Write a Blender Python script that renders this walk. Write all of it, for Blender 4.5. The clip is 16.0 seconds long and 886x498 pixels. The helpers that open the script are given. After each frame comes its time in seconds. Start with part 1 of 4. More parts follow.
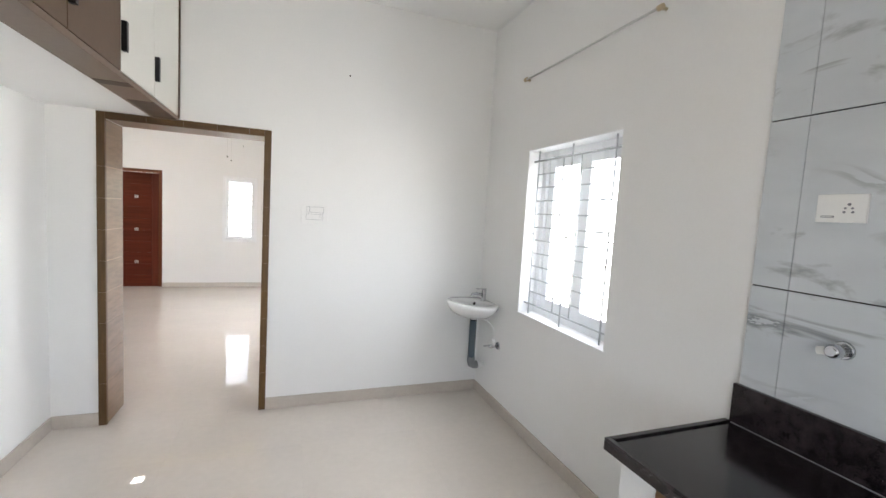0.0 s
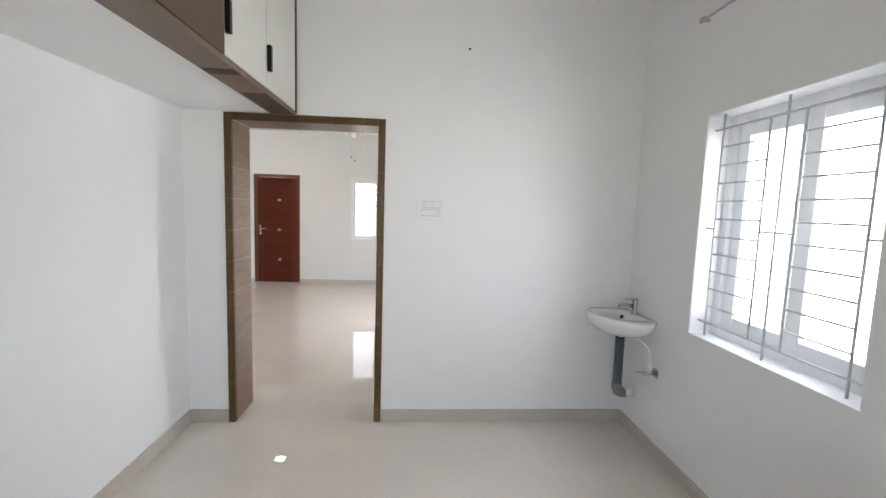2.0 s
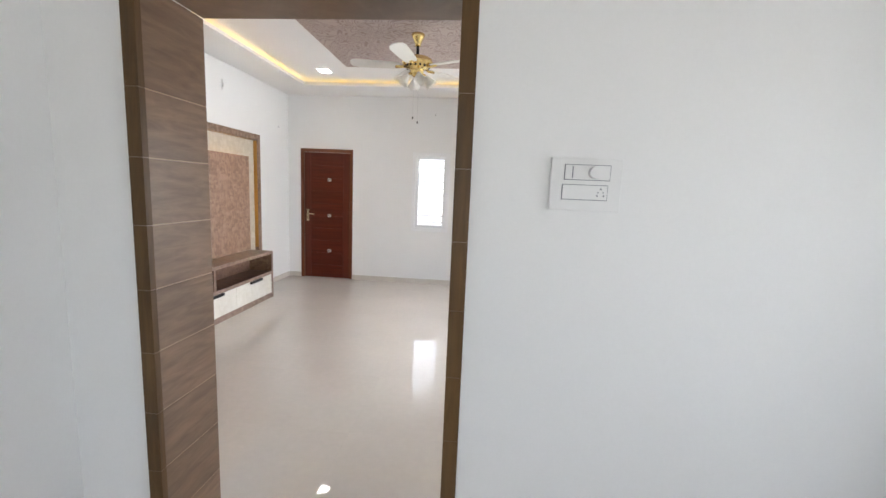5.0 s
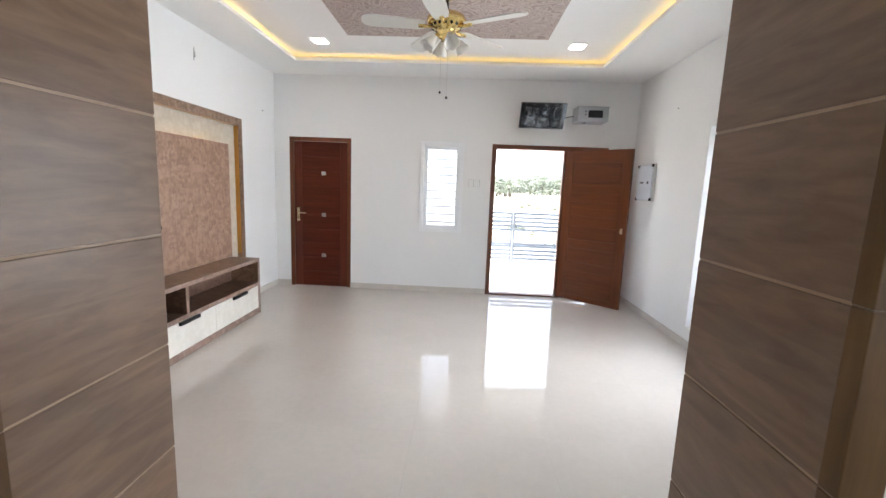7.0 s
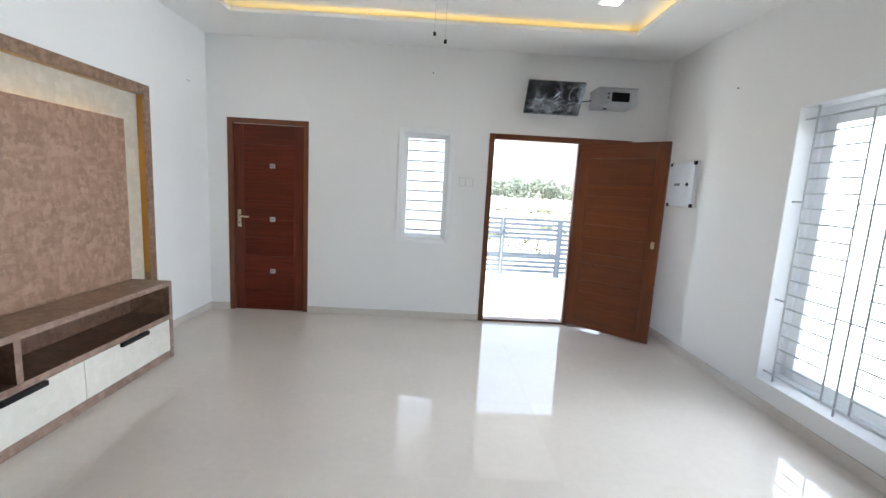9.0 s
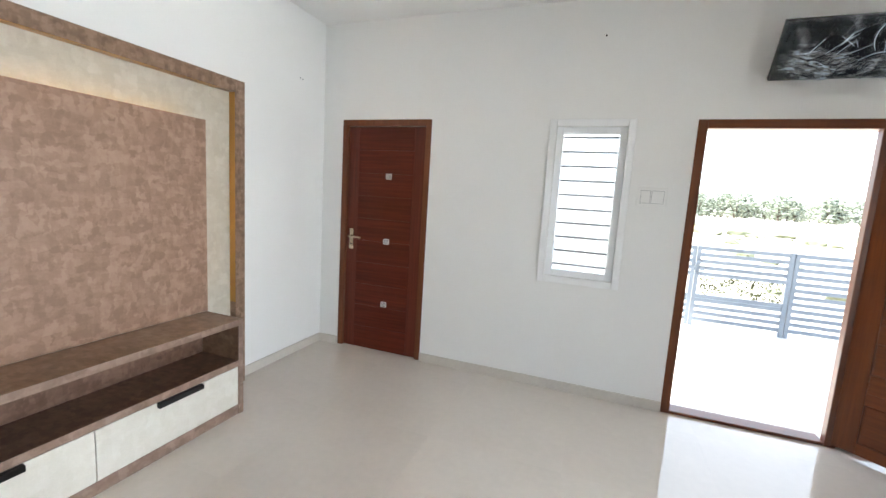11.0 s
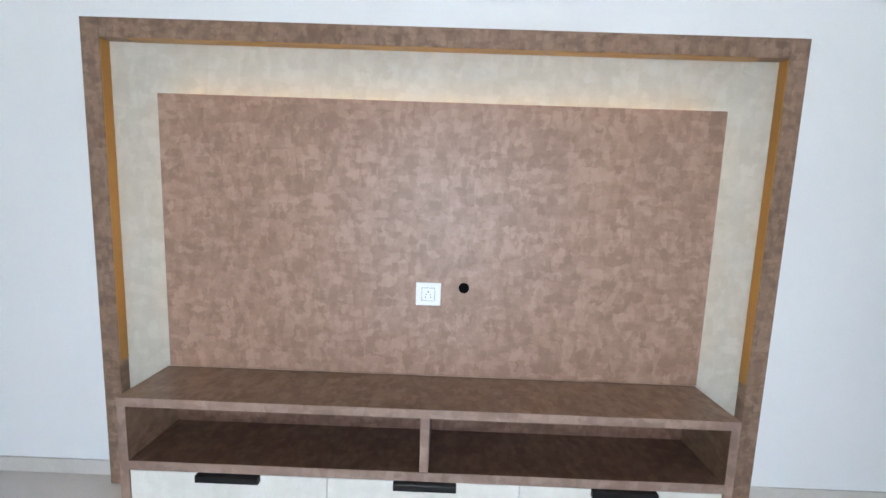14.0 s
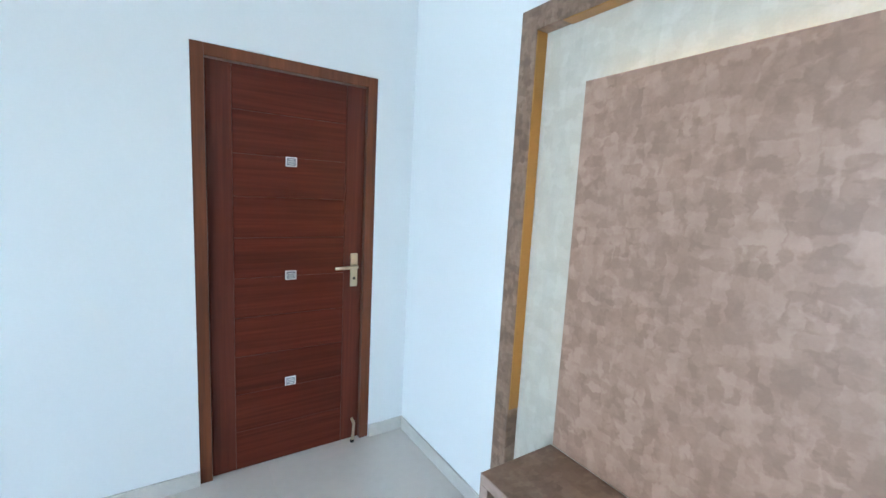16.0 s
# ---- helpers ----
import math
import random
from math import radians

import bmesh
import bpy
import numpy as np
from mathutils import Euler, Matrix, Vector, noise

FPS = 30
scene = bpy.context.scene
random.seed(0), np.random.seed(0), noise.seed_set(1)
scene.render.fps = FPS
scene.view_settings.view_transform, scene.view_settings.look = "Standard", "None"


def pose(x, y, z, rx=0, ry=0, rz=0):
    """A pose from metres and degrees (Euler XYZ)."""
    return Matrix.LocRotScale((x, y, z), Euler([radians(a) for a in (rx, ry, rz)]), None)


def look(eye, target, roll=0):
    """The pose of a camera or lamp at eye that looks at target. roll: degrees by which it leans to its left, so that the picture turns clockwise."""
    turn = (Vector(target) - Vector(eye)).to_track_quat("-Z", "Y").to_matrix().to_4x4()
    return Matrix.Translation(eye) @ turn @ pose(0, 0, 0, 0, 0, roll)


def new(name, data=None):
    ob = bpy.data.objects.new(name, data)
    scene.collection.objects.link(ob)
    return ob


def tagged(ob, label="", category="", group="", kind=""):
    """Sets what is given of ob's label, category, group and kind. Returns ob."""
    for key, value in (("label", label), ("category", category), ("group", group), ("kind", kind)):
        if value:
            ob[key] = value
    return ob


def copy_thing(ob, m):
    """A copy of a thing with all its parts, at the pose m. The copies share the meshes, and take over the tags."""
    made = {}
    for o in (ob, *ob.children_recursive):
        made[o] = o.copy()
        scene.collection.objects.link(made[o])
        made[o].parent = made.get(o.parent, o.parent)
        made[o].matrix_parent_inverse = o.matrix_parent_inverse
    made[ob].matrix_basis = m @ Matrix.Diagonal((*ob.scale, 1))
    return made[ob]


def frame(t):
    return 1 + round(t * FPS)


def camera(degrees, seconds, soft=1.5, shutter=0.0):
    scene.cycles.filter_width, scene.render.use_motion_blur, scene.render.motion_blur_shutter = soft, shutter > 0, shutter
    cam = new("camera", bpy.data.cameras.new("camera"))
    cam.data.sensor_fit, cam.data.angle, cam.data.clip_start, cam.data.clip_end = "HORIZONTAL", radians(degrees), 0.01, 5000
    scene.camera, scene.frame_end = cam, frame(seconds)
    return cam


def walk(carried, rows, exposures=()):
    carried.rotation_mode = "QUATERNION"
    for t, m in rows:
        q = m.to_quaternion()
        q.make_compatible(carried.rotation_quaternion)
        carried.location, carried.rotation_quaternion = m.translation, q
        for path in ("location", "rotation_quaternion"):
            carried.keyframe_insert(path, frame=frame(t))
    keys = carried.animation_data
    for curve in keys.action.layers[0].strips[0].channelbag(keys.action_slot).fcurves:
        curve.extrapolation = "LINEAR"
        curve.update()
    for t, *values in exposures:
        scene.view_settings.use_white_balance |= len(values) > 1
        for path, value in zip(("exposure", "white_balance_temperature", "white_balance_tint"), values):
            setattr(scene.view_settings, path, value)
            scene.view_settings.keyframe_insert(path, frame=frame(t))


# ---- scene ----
cam = camera(93.9, 16.0)
PATH = [
    (0, (0.286, 0.76, 1.61), (0.977, 2.63, 1.446), 3.4),
    (0.5, (0.323, 0.762, 1.607), (0.696, 2.718, 1.414), 2.5),
    (1, (0.345, 0.834, 1.59), (0.558, 2.812, 1.387), 2.0),
    (1.5, (0.338, 1.038, 1.581), (0.488, 3.023, 1.385), 1.8),
    (2, (0.348, 1.26, 1.574), (0.485, 3.246, 1.375), 1.9),
    (2.5, (0.401, 1.551, 1.563), (0.545, 3.536, 1.363), 2.0),
    (3, (0.386, 1.869, 1.534), (0.53, 3.853, 1.327), 2.1),
    (3.5, (0.332, 2.181, 1.531), (0.457, 4.164, 1.307), 2.3),
    (4, (0.345, 2.49, 1.526), (0.414, 4.474, 1.282), 2.6),
    (4.5, (0.308, 2.751, 1.52), (0.267, 4.733, 1.254), 2.6),
    (5, (0.162, 2.942, 1.524), (-0.007, 4.915, 1.244), 2.4),
    (5.2, (0.106, 3.001, 1.516), (-0.107, 4.97, 1.235), 2.4),
    (7.3, (-0.352, 3.915, 1.48), (-0.401, 5.893, 1.183), 2.4),
    (7.5, (-0.344, 4.035, 1.485), (-0.369, 6.012, 1.186), 2.6),
    (8, (-0.42, 4.309, 1.456), (-0.375, 6.287, 1.164), 3.0),
    (8.2, (-0.469, 4.437, 1.447), (-0.405, 6.415, 1.158), 3.1),
    (10.3, (-0.516, 5.823, 1.475), (-0.794, 7.785, 1.208), 3.4),
    (10.5, (-0.478, 5.967, 1.471), (-0.869, 7.91, 1.208), 3.5),
    (11, (-0.536, 6.245, 1.479), (-1.218, 8.108, 1.224), 3.5),
    (11.5, (-0.649, 6.495, 1.494), (-1.692, 8.182, 1.238), 3.6),
    (12, (-0.74, 6.719, 1.475), (-2.146, 8.117, 1.214), 3.4),
    (12.5, (-0.86, 6.86, 1.466), (-2.548, 7.9, 1.198), 2.9),
    (13, (-0.978, 6.917, 1.472), (-2.841, 7.594, 1.202), 2.4),
    (13.5, (-1.01, 6.978, 1.465), (-2.965, 7.312, 1.211), 2.1),
    (14, (-1.051, 7.041, 1.454), (-3.036, 7.022, 1.207), 2.0),
    (14.5, (-1.207, 6.998, 1.456), (-3.152, 6.607, 1.208), 2.1),
    (15, (-1.413, 6.899, 1.478), (-3.208, 6.054, 1.229), 2.5),
    (15.5, (-1.628, 6.8, 1.48), (-3.128, 5.5, 1.232), 2.9),
    (16, (-1.793, 6.67, 1.483), (-2.882, 5.013, 1.223), 3.0),
]
EXPO = [(0.0, 2.85, 6560, 12), (1.0, 2.6, 6390, 12), (2.0, 2.55, 6460, 12), (2.5, 2.53, 6460, 12), (3.0, 2.47, 6410, 11), (3.5, 2.52, 6360, 12), (4.0, 2.67, 6360, 12), (4.5, 2.65, 6410, 11), (5.0, 2.51, 6390, 12), (7.3, 2.43, 6100, 11), (8.2, 2.23, 5850, 8), (10.5, 2.45, 6150, 7), (11.5, 2.45, 6250, 8), (12.0, 2.6, 6350, 10), (13.0, 2.72, 6350, 11), (13.5, 2.55, 6040, 9), (14.0, 2.52, 5590, 7), (15.0, 2.67, 5300, 3), (15.5, 2.82, 5180, 1), (16.0, 2.78, 4960, -2)]
walk(cam, [(t, look(eye, target, roll)) for t, eye, target, roll in PATH], EXPO)

# ---- daylight ----
SUN_EL = 58.0
world = bpy.data.worlds.new("sky")
scene.world = world
world.use_nodes = True
sky = world.node_tree.nodes.new("ShaderNodeTexSky")
sky.sky_type, sky.sun_disc = "NISHITA", False
sky.sun_elevation, sky.sun_rotation = radians(SUN_EL), radians(-93.0)
back = world.node_tree.nodes["Background"]
back.inputs["Strength"].default_value = 0.15
haze = world.node_tree.nodes.new("ShaderNodeMix")
haze.data_type = "RGBA"
haze.inputs[0].default_value = 0.6
haze.inputs[7].default_value = (5.6, 5.8, 6.0, 1)
world.node_tree.links.new(sky.outputs[0], haze.inputs[6])
world.node_tree.links.new(haze.outputs[2], back.inputs["Color"])
sun = new("sun", bpy.data.lights.new("sun", "SUN"))
sun.data.energy, sun.data.angle, sun.data.color = 4.0, radians(0.6), (1.0, 0.95, 0.87)
sun.matrix_world = look((0, 0, 20), (20 * math.cos(radians(SUN_EL)) * 0.998, 20 * math.cos(radians(SUN_EL)) * 0.05, 20 - 20 * math.sin(radians(SUN_EL))))


def window_light(name, x, y, z, w, h, target, power, spread):
    """Skylight standing in an opening."""
    lamp = new(name, bpy.data.lights.new(name, "AREA"))
    lamp.data.shape, lamp.data.size, lamp.data.size_y = "RECTANGLE", w, h
    lamp.data.spread = radians(spread)
    lamp.data.energy, lamp.data.color = power, (0.93, 0.97, 1.0)
    lamp.matrix_world = look((x, y, z), target)
    return lamp


window_light("skylight_east", 2.32, 7.2, 1.15, 2.5, 2.0, (0, 7.1, 0.95), 14.2, 108)
window_light("skylight_kitchen", 2.32, 3.1, 1.6, 1.7, 1.5, (0, 3.1, 1.35), 8.0, 150)
window_light("skylight_south", -0.2, -1.45, 1.6, 1.5, 1.2, (-0.2, 4, 2.3), 2.1, 150)


# ---- materials ----
def shader(name, base, rough=0.5, metal=0.0, spec=0.5):
    m = bpy.data.materials.new(name)
    m.use_nodes = True
    b = m.node_tree.nodes["Principled BSDF"]
    b.inputs["Base Color"].default_value = (*base, 1)
    b.inputs["Roughness"].default_value = rough
    b.inputs["Metallic"].default_value = metal
    b.inputs["Specular IOR Level"].default_value = spec
    return m, m.node_tree.nodes, m.node_tree.links, b


def coords(nodes, links, scale=(1, 1, 1), turn=(0, 0, 0)):
    tc = nodes.new("ShaderNodeTexCoord")
    mp = nodes.new("ShaderNodeMapping")
    mp.inputs["Scale"].default_value = scale
    mp.inputs["Rotation"].default_value = turn
    links.new(tc.outputs["Object"], mp.inputs["Vector"])
    return mp.outputs[0]


def noise_tex(nodes, links, vec, scale, detail=4.0, rough=0.5, distort=0.0):
    n = nodes.new("ShaderNodeTexNoise")
    n.inputs["Scale"].default_value = scale
    n.inputs["Detail"].default_value = detail
    n.inputs["Roughness"].default_value = rough
    n.inputs["Distortion"].default_value = distort
    links.new(vec, n.inputs["Vector"])
    return n.outputs["Fac"]


def ramp(nodes, links, fac, stops):
    r = nodes.new("ShaderNodeValToRGB")
    els = r.color_ramp.elements
    while len(els) < len(stops):
        els.new(0.5)
    for e, (p, c) in zip(els, stops):
        e.position, e.color = p, (*c, 1)
    links.new(fac, r.inputs["Fac"])
    return r.outputs["Color"]


def mixed(nodes, links, a, b, fac, mode="MIX"):
    m = nodes.new("ShaderNodeMix")
    m.data_type, m.blend_type = "RGBA", mode
    for sock, v in ((m.inputs[0], fac), (m.inputs[6], a), (m.inputs[7], b)):
        if isinstance(v, (int, float)):
            sock.default_value = v
        elif isinstance(v, tuple):
            sock.default_value = (*v, 1)
        else:
            links.new(v, sock)
    return m.outputs[2]


def bumped(nodes, links, bsdf, height, strength, dist=0.002):
    bp = nodes.new("ShaderNodeBump")
    bp.inputs["Strength"].default_value = strength
    bp.inputs["Distance"].default_value = dist
    links.new(height, bp.inputs["Height"])
    links.new(bp.outputs[0], bsdf.inputs["Normal"])


def two_scale(name, base, rough=0.5, metal=0.0, spec=0.5, amount=0.05, big=1.2, fine=60.0, bump=0.1, rough_var=0.08):
    """A plain surface with cloudy variation, fine grain and slight relief."""
    m, n, l, b = shader(name, base, rough, metal, spec)
    v = coords(n, l)
    f1, f2 = noise_tex(n, l, v, big, 5), noise_tex(n, l, v, fine, 3)
    lo, hi = tuple(c * (1 - amount) for c in base), tuple(min(1, c * (1 + amount)) for c in base)
    c1 = ramp(n, l, f1, [(0.3, lo), (0.7, hi)])
    c2 = ramp(n, l, f2, [(0.3, (1 - amount, 1 - amount, 1 - amount)), (0.7, (1, 1, 1))])
    l.new(mixed(n, l, c1, c2, 1.0, "MULTIPLY"), b.inputs["Base Color"])
    mr = n.new("ShaderNodeMapRange")
    mr.inputs["To Min"].default_value, mr.inputs["To Max"].default_value = max(0.02, rough - rough_var), min(1, rough + rough_var)
    l.new(f1, mr.inputs["Value"])
    l.new(mr.outputs[0], b.inputs["Roughness"])
    if bump:
        bumped(n, l, b, f2, bump)
    return m


def wood(name, dark, light, rough=0.4, grain=(2.0, 60.0, 60.0), spec=0.5, bump=0.12, tone=0.25):
    """Timber or timber print; grain runs along the axis with the smallest scale."""
    m, n, l, b = shader(name, light, rough, 0, spec)
    v = coords(n, l, grain)
    f1 = noise_tex(n, l, v, 1.0, 6, 0.6, 0.6)
    v2 = coords(n, l, tuple(g * 0.18 for g in grain))
    f2 = noise_tex(n, l, v2, 1.0, 3, 0.5, 1.2)
    c1 = ramp(n, l, f1, [(0.25, dark), (0.75, light)])
    c2 = ramp(n, l, f2, [(0.3, (1 - tone, 1 - tone, 1 - tone)), (0.7, (1, 1, 1))])
    info = n.new("ShaderNodeObjectInfo")
    c3 = ramp(n, l, info.outputs["Random"], [(0.0, (0.86, 0.86, 0.86)), (1.0, (1, 1, 1))])
    c = mixed(n, l, mixed(n, l, c1, c2, 1.0, "MULTIPLY"), c3, 1.0, "MULTIPLY")
    l.new(c, b.inputs["Base Color"])
    bumped(n, l, b, f1, bump, 0.001)
    return m


def patches(nodes, links, vec, scale, turn):
    """Soft blocky patches of random tone."""
    v = nodes.new("ShaderNodeTexVoronoi")
    v.feature, v.distance = "SMOOTH_F1", "CHEBYCHEV"
    v.inputs["Scale"].default_value = 1.0
    v.inputs["Smoothness"].default_value = 0.4
    mp = nodes.new("ShaderNodeMapping")
    mp.inputs["Scale"].default_value = scale
    mp.inputs["Rotation"].default_value = turn
    links.new(vec, mp.inputs["Vector"])
    links.new(mp.outputs[0], v.inputs["Vector"])
    sep = nodes.new("ShaderNodeSeparateColor")
    links.new(v.outputs["Color"], sep.inputs[0])
    return sep.outputs[0]


def brushed_laminate(name, dark, mid, light, rough=0.45, scale=1.0, spec=0.5):
    """Laminate printed with overlapping short brush marks in soft blocky patches."""
    m, n, l, b = shader(name, mid, rough, 0, spec)
    v = coords(n, l)
    warp = n.new("ShaderNodeTexNoise")
    warp.inputs["Scale"].default_value = 30 * scale
    warp.inputs["Detail"].default_value = 3
    l.new(v, warp.inputs["Vector"])
    sh = n.new("ShaderNodeVectorMath")
    sh.operation = "MULTIPLY_ADD"
    sh.inputs[1].default_value = (0.045 / scale, 0.045 / scale, 0.045 / scale)
    l.new(warp.outputs["Color"], sh.inputs[0])
    l.new(v, sh.inputs[2])
    pv = sh.outputs[0]
    a = patches(n, l, pv, (15 * scale, 13 * scale, 26 * scale), (0.05, 0.1, 0))
    c = patches(n, l, pv, (17 * scale, 31 * scale, 14 * scale), (-0.06, 0, 0.1))
    blotch = noise_tex(n, l, v, 8 * scale, 5, 0.6, 0.8)
    f = mixed(n, l, mixed(n, l, a, c, 0.5), blotch, 0.45)
    col = ramp(n, l, f, [(0.30, dark), (0.50, mid), (0.70, light)])
    fine = ramp(n, l, noise_tex(n, l, v, 140, 3), [(0.3, (0.95, 0.95, 0.95)), (0.7, (1, 1, 1))])
    big = ramp(n, l, noise_tex(n, l, v, 2.2, 4), [(0.3, (0.92, 0.92, 0.92)), (0.7, (1, 1, 1))])
    l.new(mixed(n, l, mixed(n, l, col, big, 1.0, "MULTIPLY"), fine, 1.0, "MULTIPLY"), b.inputs["Base Color"])
    bumped(n, l, b, f, 0.06, 0.001)
    return m


def glow(name, color, strength):
    m, n, l, b = shader(name, color, 0.5)
    b.inputs["Emission Color"].default_value = (*color, 1)
    b.inputs["Emission Strength"].default_value = strength
    return m


M_WALL = two_scale("white_wall_paint", (0.82, 0.82, 0.812), 0.6, amount=0.015, big=0.8, fine=90, bump=0.12)
M_CEIL = two_scale("white_ceiling_paint", (0.87, 0.87, 0.86), 0.8, amount=0.012, big=0.7, fine=80, bump=0.08)
M_REVEAL = two_scale("white_gloss_paint", (0.84, 0.85, 0.86), 0.35, amount=0.015, big=3, fine=70, bump=0.05)
M_TILE = two_scale("polished_beige_tile", (0.69, 0.632, 0.57), 0.02, spec=0.8, amount=0.035, big=1.6, fine=22, bump=0.0, rough_var=0.008)
M_GROUT = two_scale("beige_grout", (0.60, 0.55, 0.50), 0.6, amount=0.05)
M_SKIRT = two_scale("beige_skirting_tile", (0.55, 0.495, 0.44), 0.2, amount=0.05, big=4, fine=40, bump=0.03)
M_SKIRT_PALE = two_scale("pale_skirting_tile", (0.64, 0.595, 0.54), 0.15, amount=0.05, big=4, fine=40, bump=0.03)
M_CASE = wood("olive_brown_casing", (0.090, 0.045, 0.015), (0.185, 0.100, 0.036), 0.42, (30, 30, 3.5), 0.3, 0.12, 0.45)
M_CASE_HEAD = wood("olive_brown_head_casing", (0.090, 0.045, 0.015), (0.185, 0.100, 0.036), 0.42, (3.5, 30, 30), 0.3, 0.12, 0.45)
M_JAMB = wood("walnut_lining_print", (0.165, 0.096, 0.056), (0.295, 0.188, 0.118), 0.30, (6, 6, 40), 0.4)
M_LINE = two_scale("pale_joint_strip", (0.38, 0.26, 0.165), 0.4, amount=0.05)
M_SUEDE = brushed_laminate("brown_suede_laminate", (0.262, 0.158, 0.104), (0.335, 0.206, 0.139), (0.412, 0.264, 0.187), 0.44, 1.3, 0.5)
M_SUEDE_FRAME = brushed_laminate("brown_frame_laminate", (0.165, 0.100, 0.062), (0.235, 0.148, 0.096), (0.305, 0.203, 0.140), 0.40, 1.6)
M_SUEDE_DARK = brushed_laminate("brown_cabinet_laminate", (0.205, 0.120, 0.074), (0.265, 0.163, 0.104), (0.330, 0.215, 0.145), 0.34, 1.6)
M_EDGE = brushed_laminate("brown_edge_laminate", (0.22, 0.145, 0.11), (0.28, 0.19, 0.145), (0.34, 0.24, 0.19), 0.4)
M_CREAM = brushed_laminate("cream_laminate", (0.51, 0.468, 0.385), (0.555, 0.512, 0.43), (0.60, 0.56, 0.48), 0.4)
# inner niche boards, a darker brown than the outer cabinet boards
M_NICHE = brushed_laminate("darker_niche_tone", (0.105, 0.052, 0.032), (0.145, 0.078, 0.050), (0.190, 0.110, 0.073), 0.42, 1.6)
M_DRAWER = brushed_laminate("pale_drawer_laminate", (0.70, 0.66, 0.585), (0.73, 0.69, 0.62), (0.76, 0.725, 0.66), 0.4)
M_GOLD = two_scale("amber_edge_band", (0.42, 0.22, 0.05), 0.3, metal=0.3, amount=0.06)
M_DOOR = wood("red_brown_door_veneer", (0.076, 0.0145, 0.0075), (0.158, 0.032, 0.0155), 0.36, (1.6, 45, 60), spec=0.22, tone=0.25)
M_STILE = wood("red_brown_stile_veneer", (0.088, 0.018, 0.009), (0.155, 0.034, 0.017), 0.38, (60, 60, 1.6), spec=0.3)
M_FRAME = wood("red_brown_frame_timber", (0.130, 0.038, 0.015), (0.230, 0.074, 0.030), 0.38, (50, 50, 2), spec=0.35)
M_TEAK = wood("polished_teak", (0.108, 0.024, 0.004), (0.218, 0.054, 0.009), 0.28, (2.2, 50, 60))
M_TEAK_V = wood("polished_teak_upright", (0.108, 0.024, 0.004), (0.218, 0.054, 0.009), 0.28, (50, 50, 2.2))
M_GROOVE = two_scale("dark_groove", (0.10, 0.030, 0.011), 0.6, amount=0.1)
M_BLACK = two_scale("black_anodised_metal", (0.012, 0.011, 0.011), 0.35, 0.4, amount=0.1)
M_VOID = two_scale("dark_hole", (0.004, 0.0035, 0.003), 0.95, spec=0.05, amount=0.1, bump=0.0)
M_UPVC = two_scale("white_upvc", (0.84, 0.86, 0.88), 0.3, amount=0.01, bump=0.02)
M_BAR = two_scale("white_painted_steel", (0.50, 0.52, 0.54), 0.4, amount=0.04, bump=0.05)
M_BAR_GREY = two_scale("grey_painted_bar", (0.27, 0.28, 0.30), 0.4, amount=0.04, bump=0.05)
M_PALE_STEEL = two_scale("pale_steel", (0.62, 0.62, 0.61), 0.35, amount=0.04)
M_PLASTIC = two_scale("white_plastic", (0.80, 0.80, 0.79), 0.3, amount=0.01, bump=0.0)
M_PLATE_LINE = two_scale("grey_plastic_line", (0.20, 0.21, 0.24), 0.5, amount=0.05)
M_CHROME = two_scale("chrome", (0.60, 0.61, 0.63), 0.12, 1.0, amount=0.02, bump=0.0)
M_NICKEL = two_scale("satin_brass", (0.62, 0.52, 0.36), 0.28, 1.0, amount=0.03, bump=0.0)
M_BRASS = two_scale("polished_brass", (0.85, 0.66, 0.28), 0.14, 1.0, amount=0.03, bump=0.0)
M_CERAMIC = two_scale("white_glazed_ceramic", (0.82, 0.82, 0.82), 0.08, amount=0.01, bump=0.0)
M_PIPE = two_scale("grey_pvc_pipe", (0.075, 0.105, 0.13), 0.40, amount=0.10)
M_ELBOW = two_scale("grey_pvc_elbow", (0.22, 0.23, 0.23), 0.45, amount=0.08)
M_GRANITE = two_scale("black_granite", (0.026, 0.019, 0.021), 0.14, amount=0.5, big=30, fine=300, bump=0.0, rough_var=0.02)
M_LED = glow("amber_led_strip", (1.0, 0.64, 0.15), 0.95)
M_TVLED = glow("warm_led_strip", (1.0, 0.58, 0.10), 2.5)
M_DOWN = glow("downlight_diffuser", (1.0, 0.97, 0.92), 5.0)

m, n, l, b = shader("window_glass", (1, 1, 1), 0.02)
b.inputs["Transmission Weight"].default_value = 1.0
b.inputs["IOR"].default_value = 1.02
M_GLASS = m
m, n, l, b = shader("frosted_window_glass", (0.97, 0.98, 1.0), 0.55)
b.inputs["Transmission Weight"].default_value = 1.0
b.inputs["IOR"].default_value = 1.25
bumped(n, l, b, noise_tex(n, l, coords(n, l), 160.0, 3), 0.15)
M_FROST = m


# ---- mesh helpers ----
def add_box(bm, x0, x1, y0, y1, z0, z1, bevel=0.0):
    """A box between two corners, its edges rounded by bevel."""
    vs = bmesh.ops.create_cube(bm, size=1.0)["verts"]
    for v in vs:
        v.co = Vector((x0 + (v.co.x + 0.5) * (x1 - x0), y0 + (v.co.y + 0.5) * (y1 - y0), z0 + (v.co.z + 0.5) * (z1 - z0)))
    if bevel:
        es = list({e for v in vs for e in v.link_edges})
        bmesh.ops.bevel(bm, geom=es, offset=bevel, segments=2, affect="EDGES", profile=0.5)
    return bm


def box(x0, x1, y0, y1, z0, z1, bevel=0.0):
    return add_box(bmesh.new(), x0, x1, y0, y1, z0, z1, bevel)


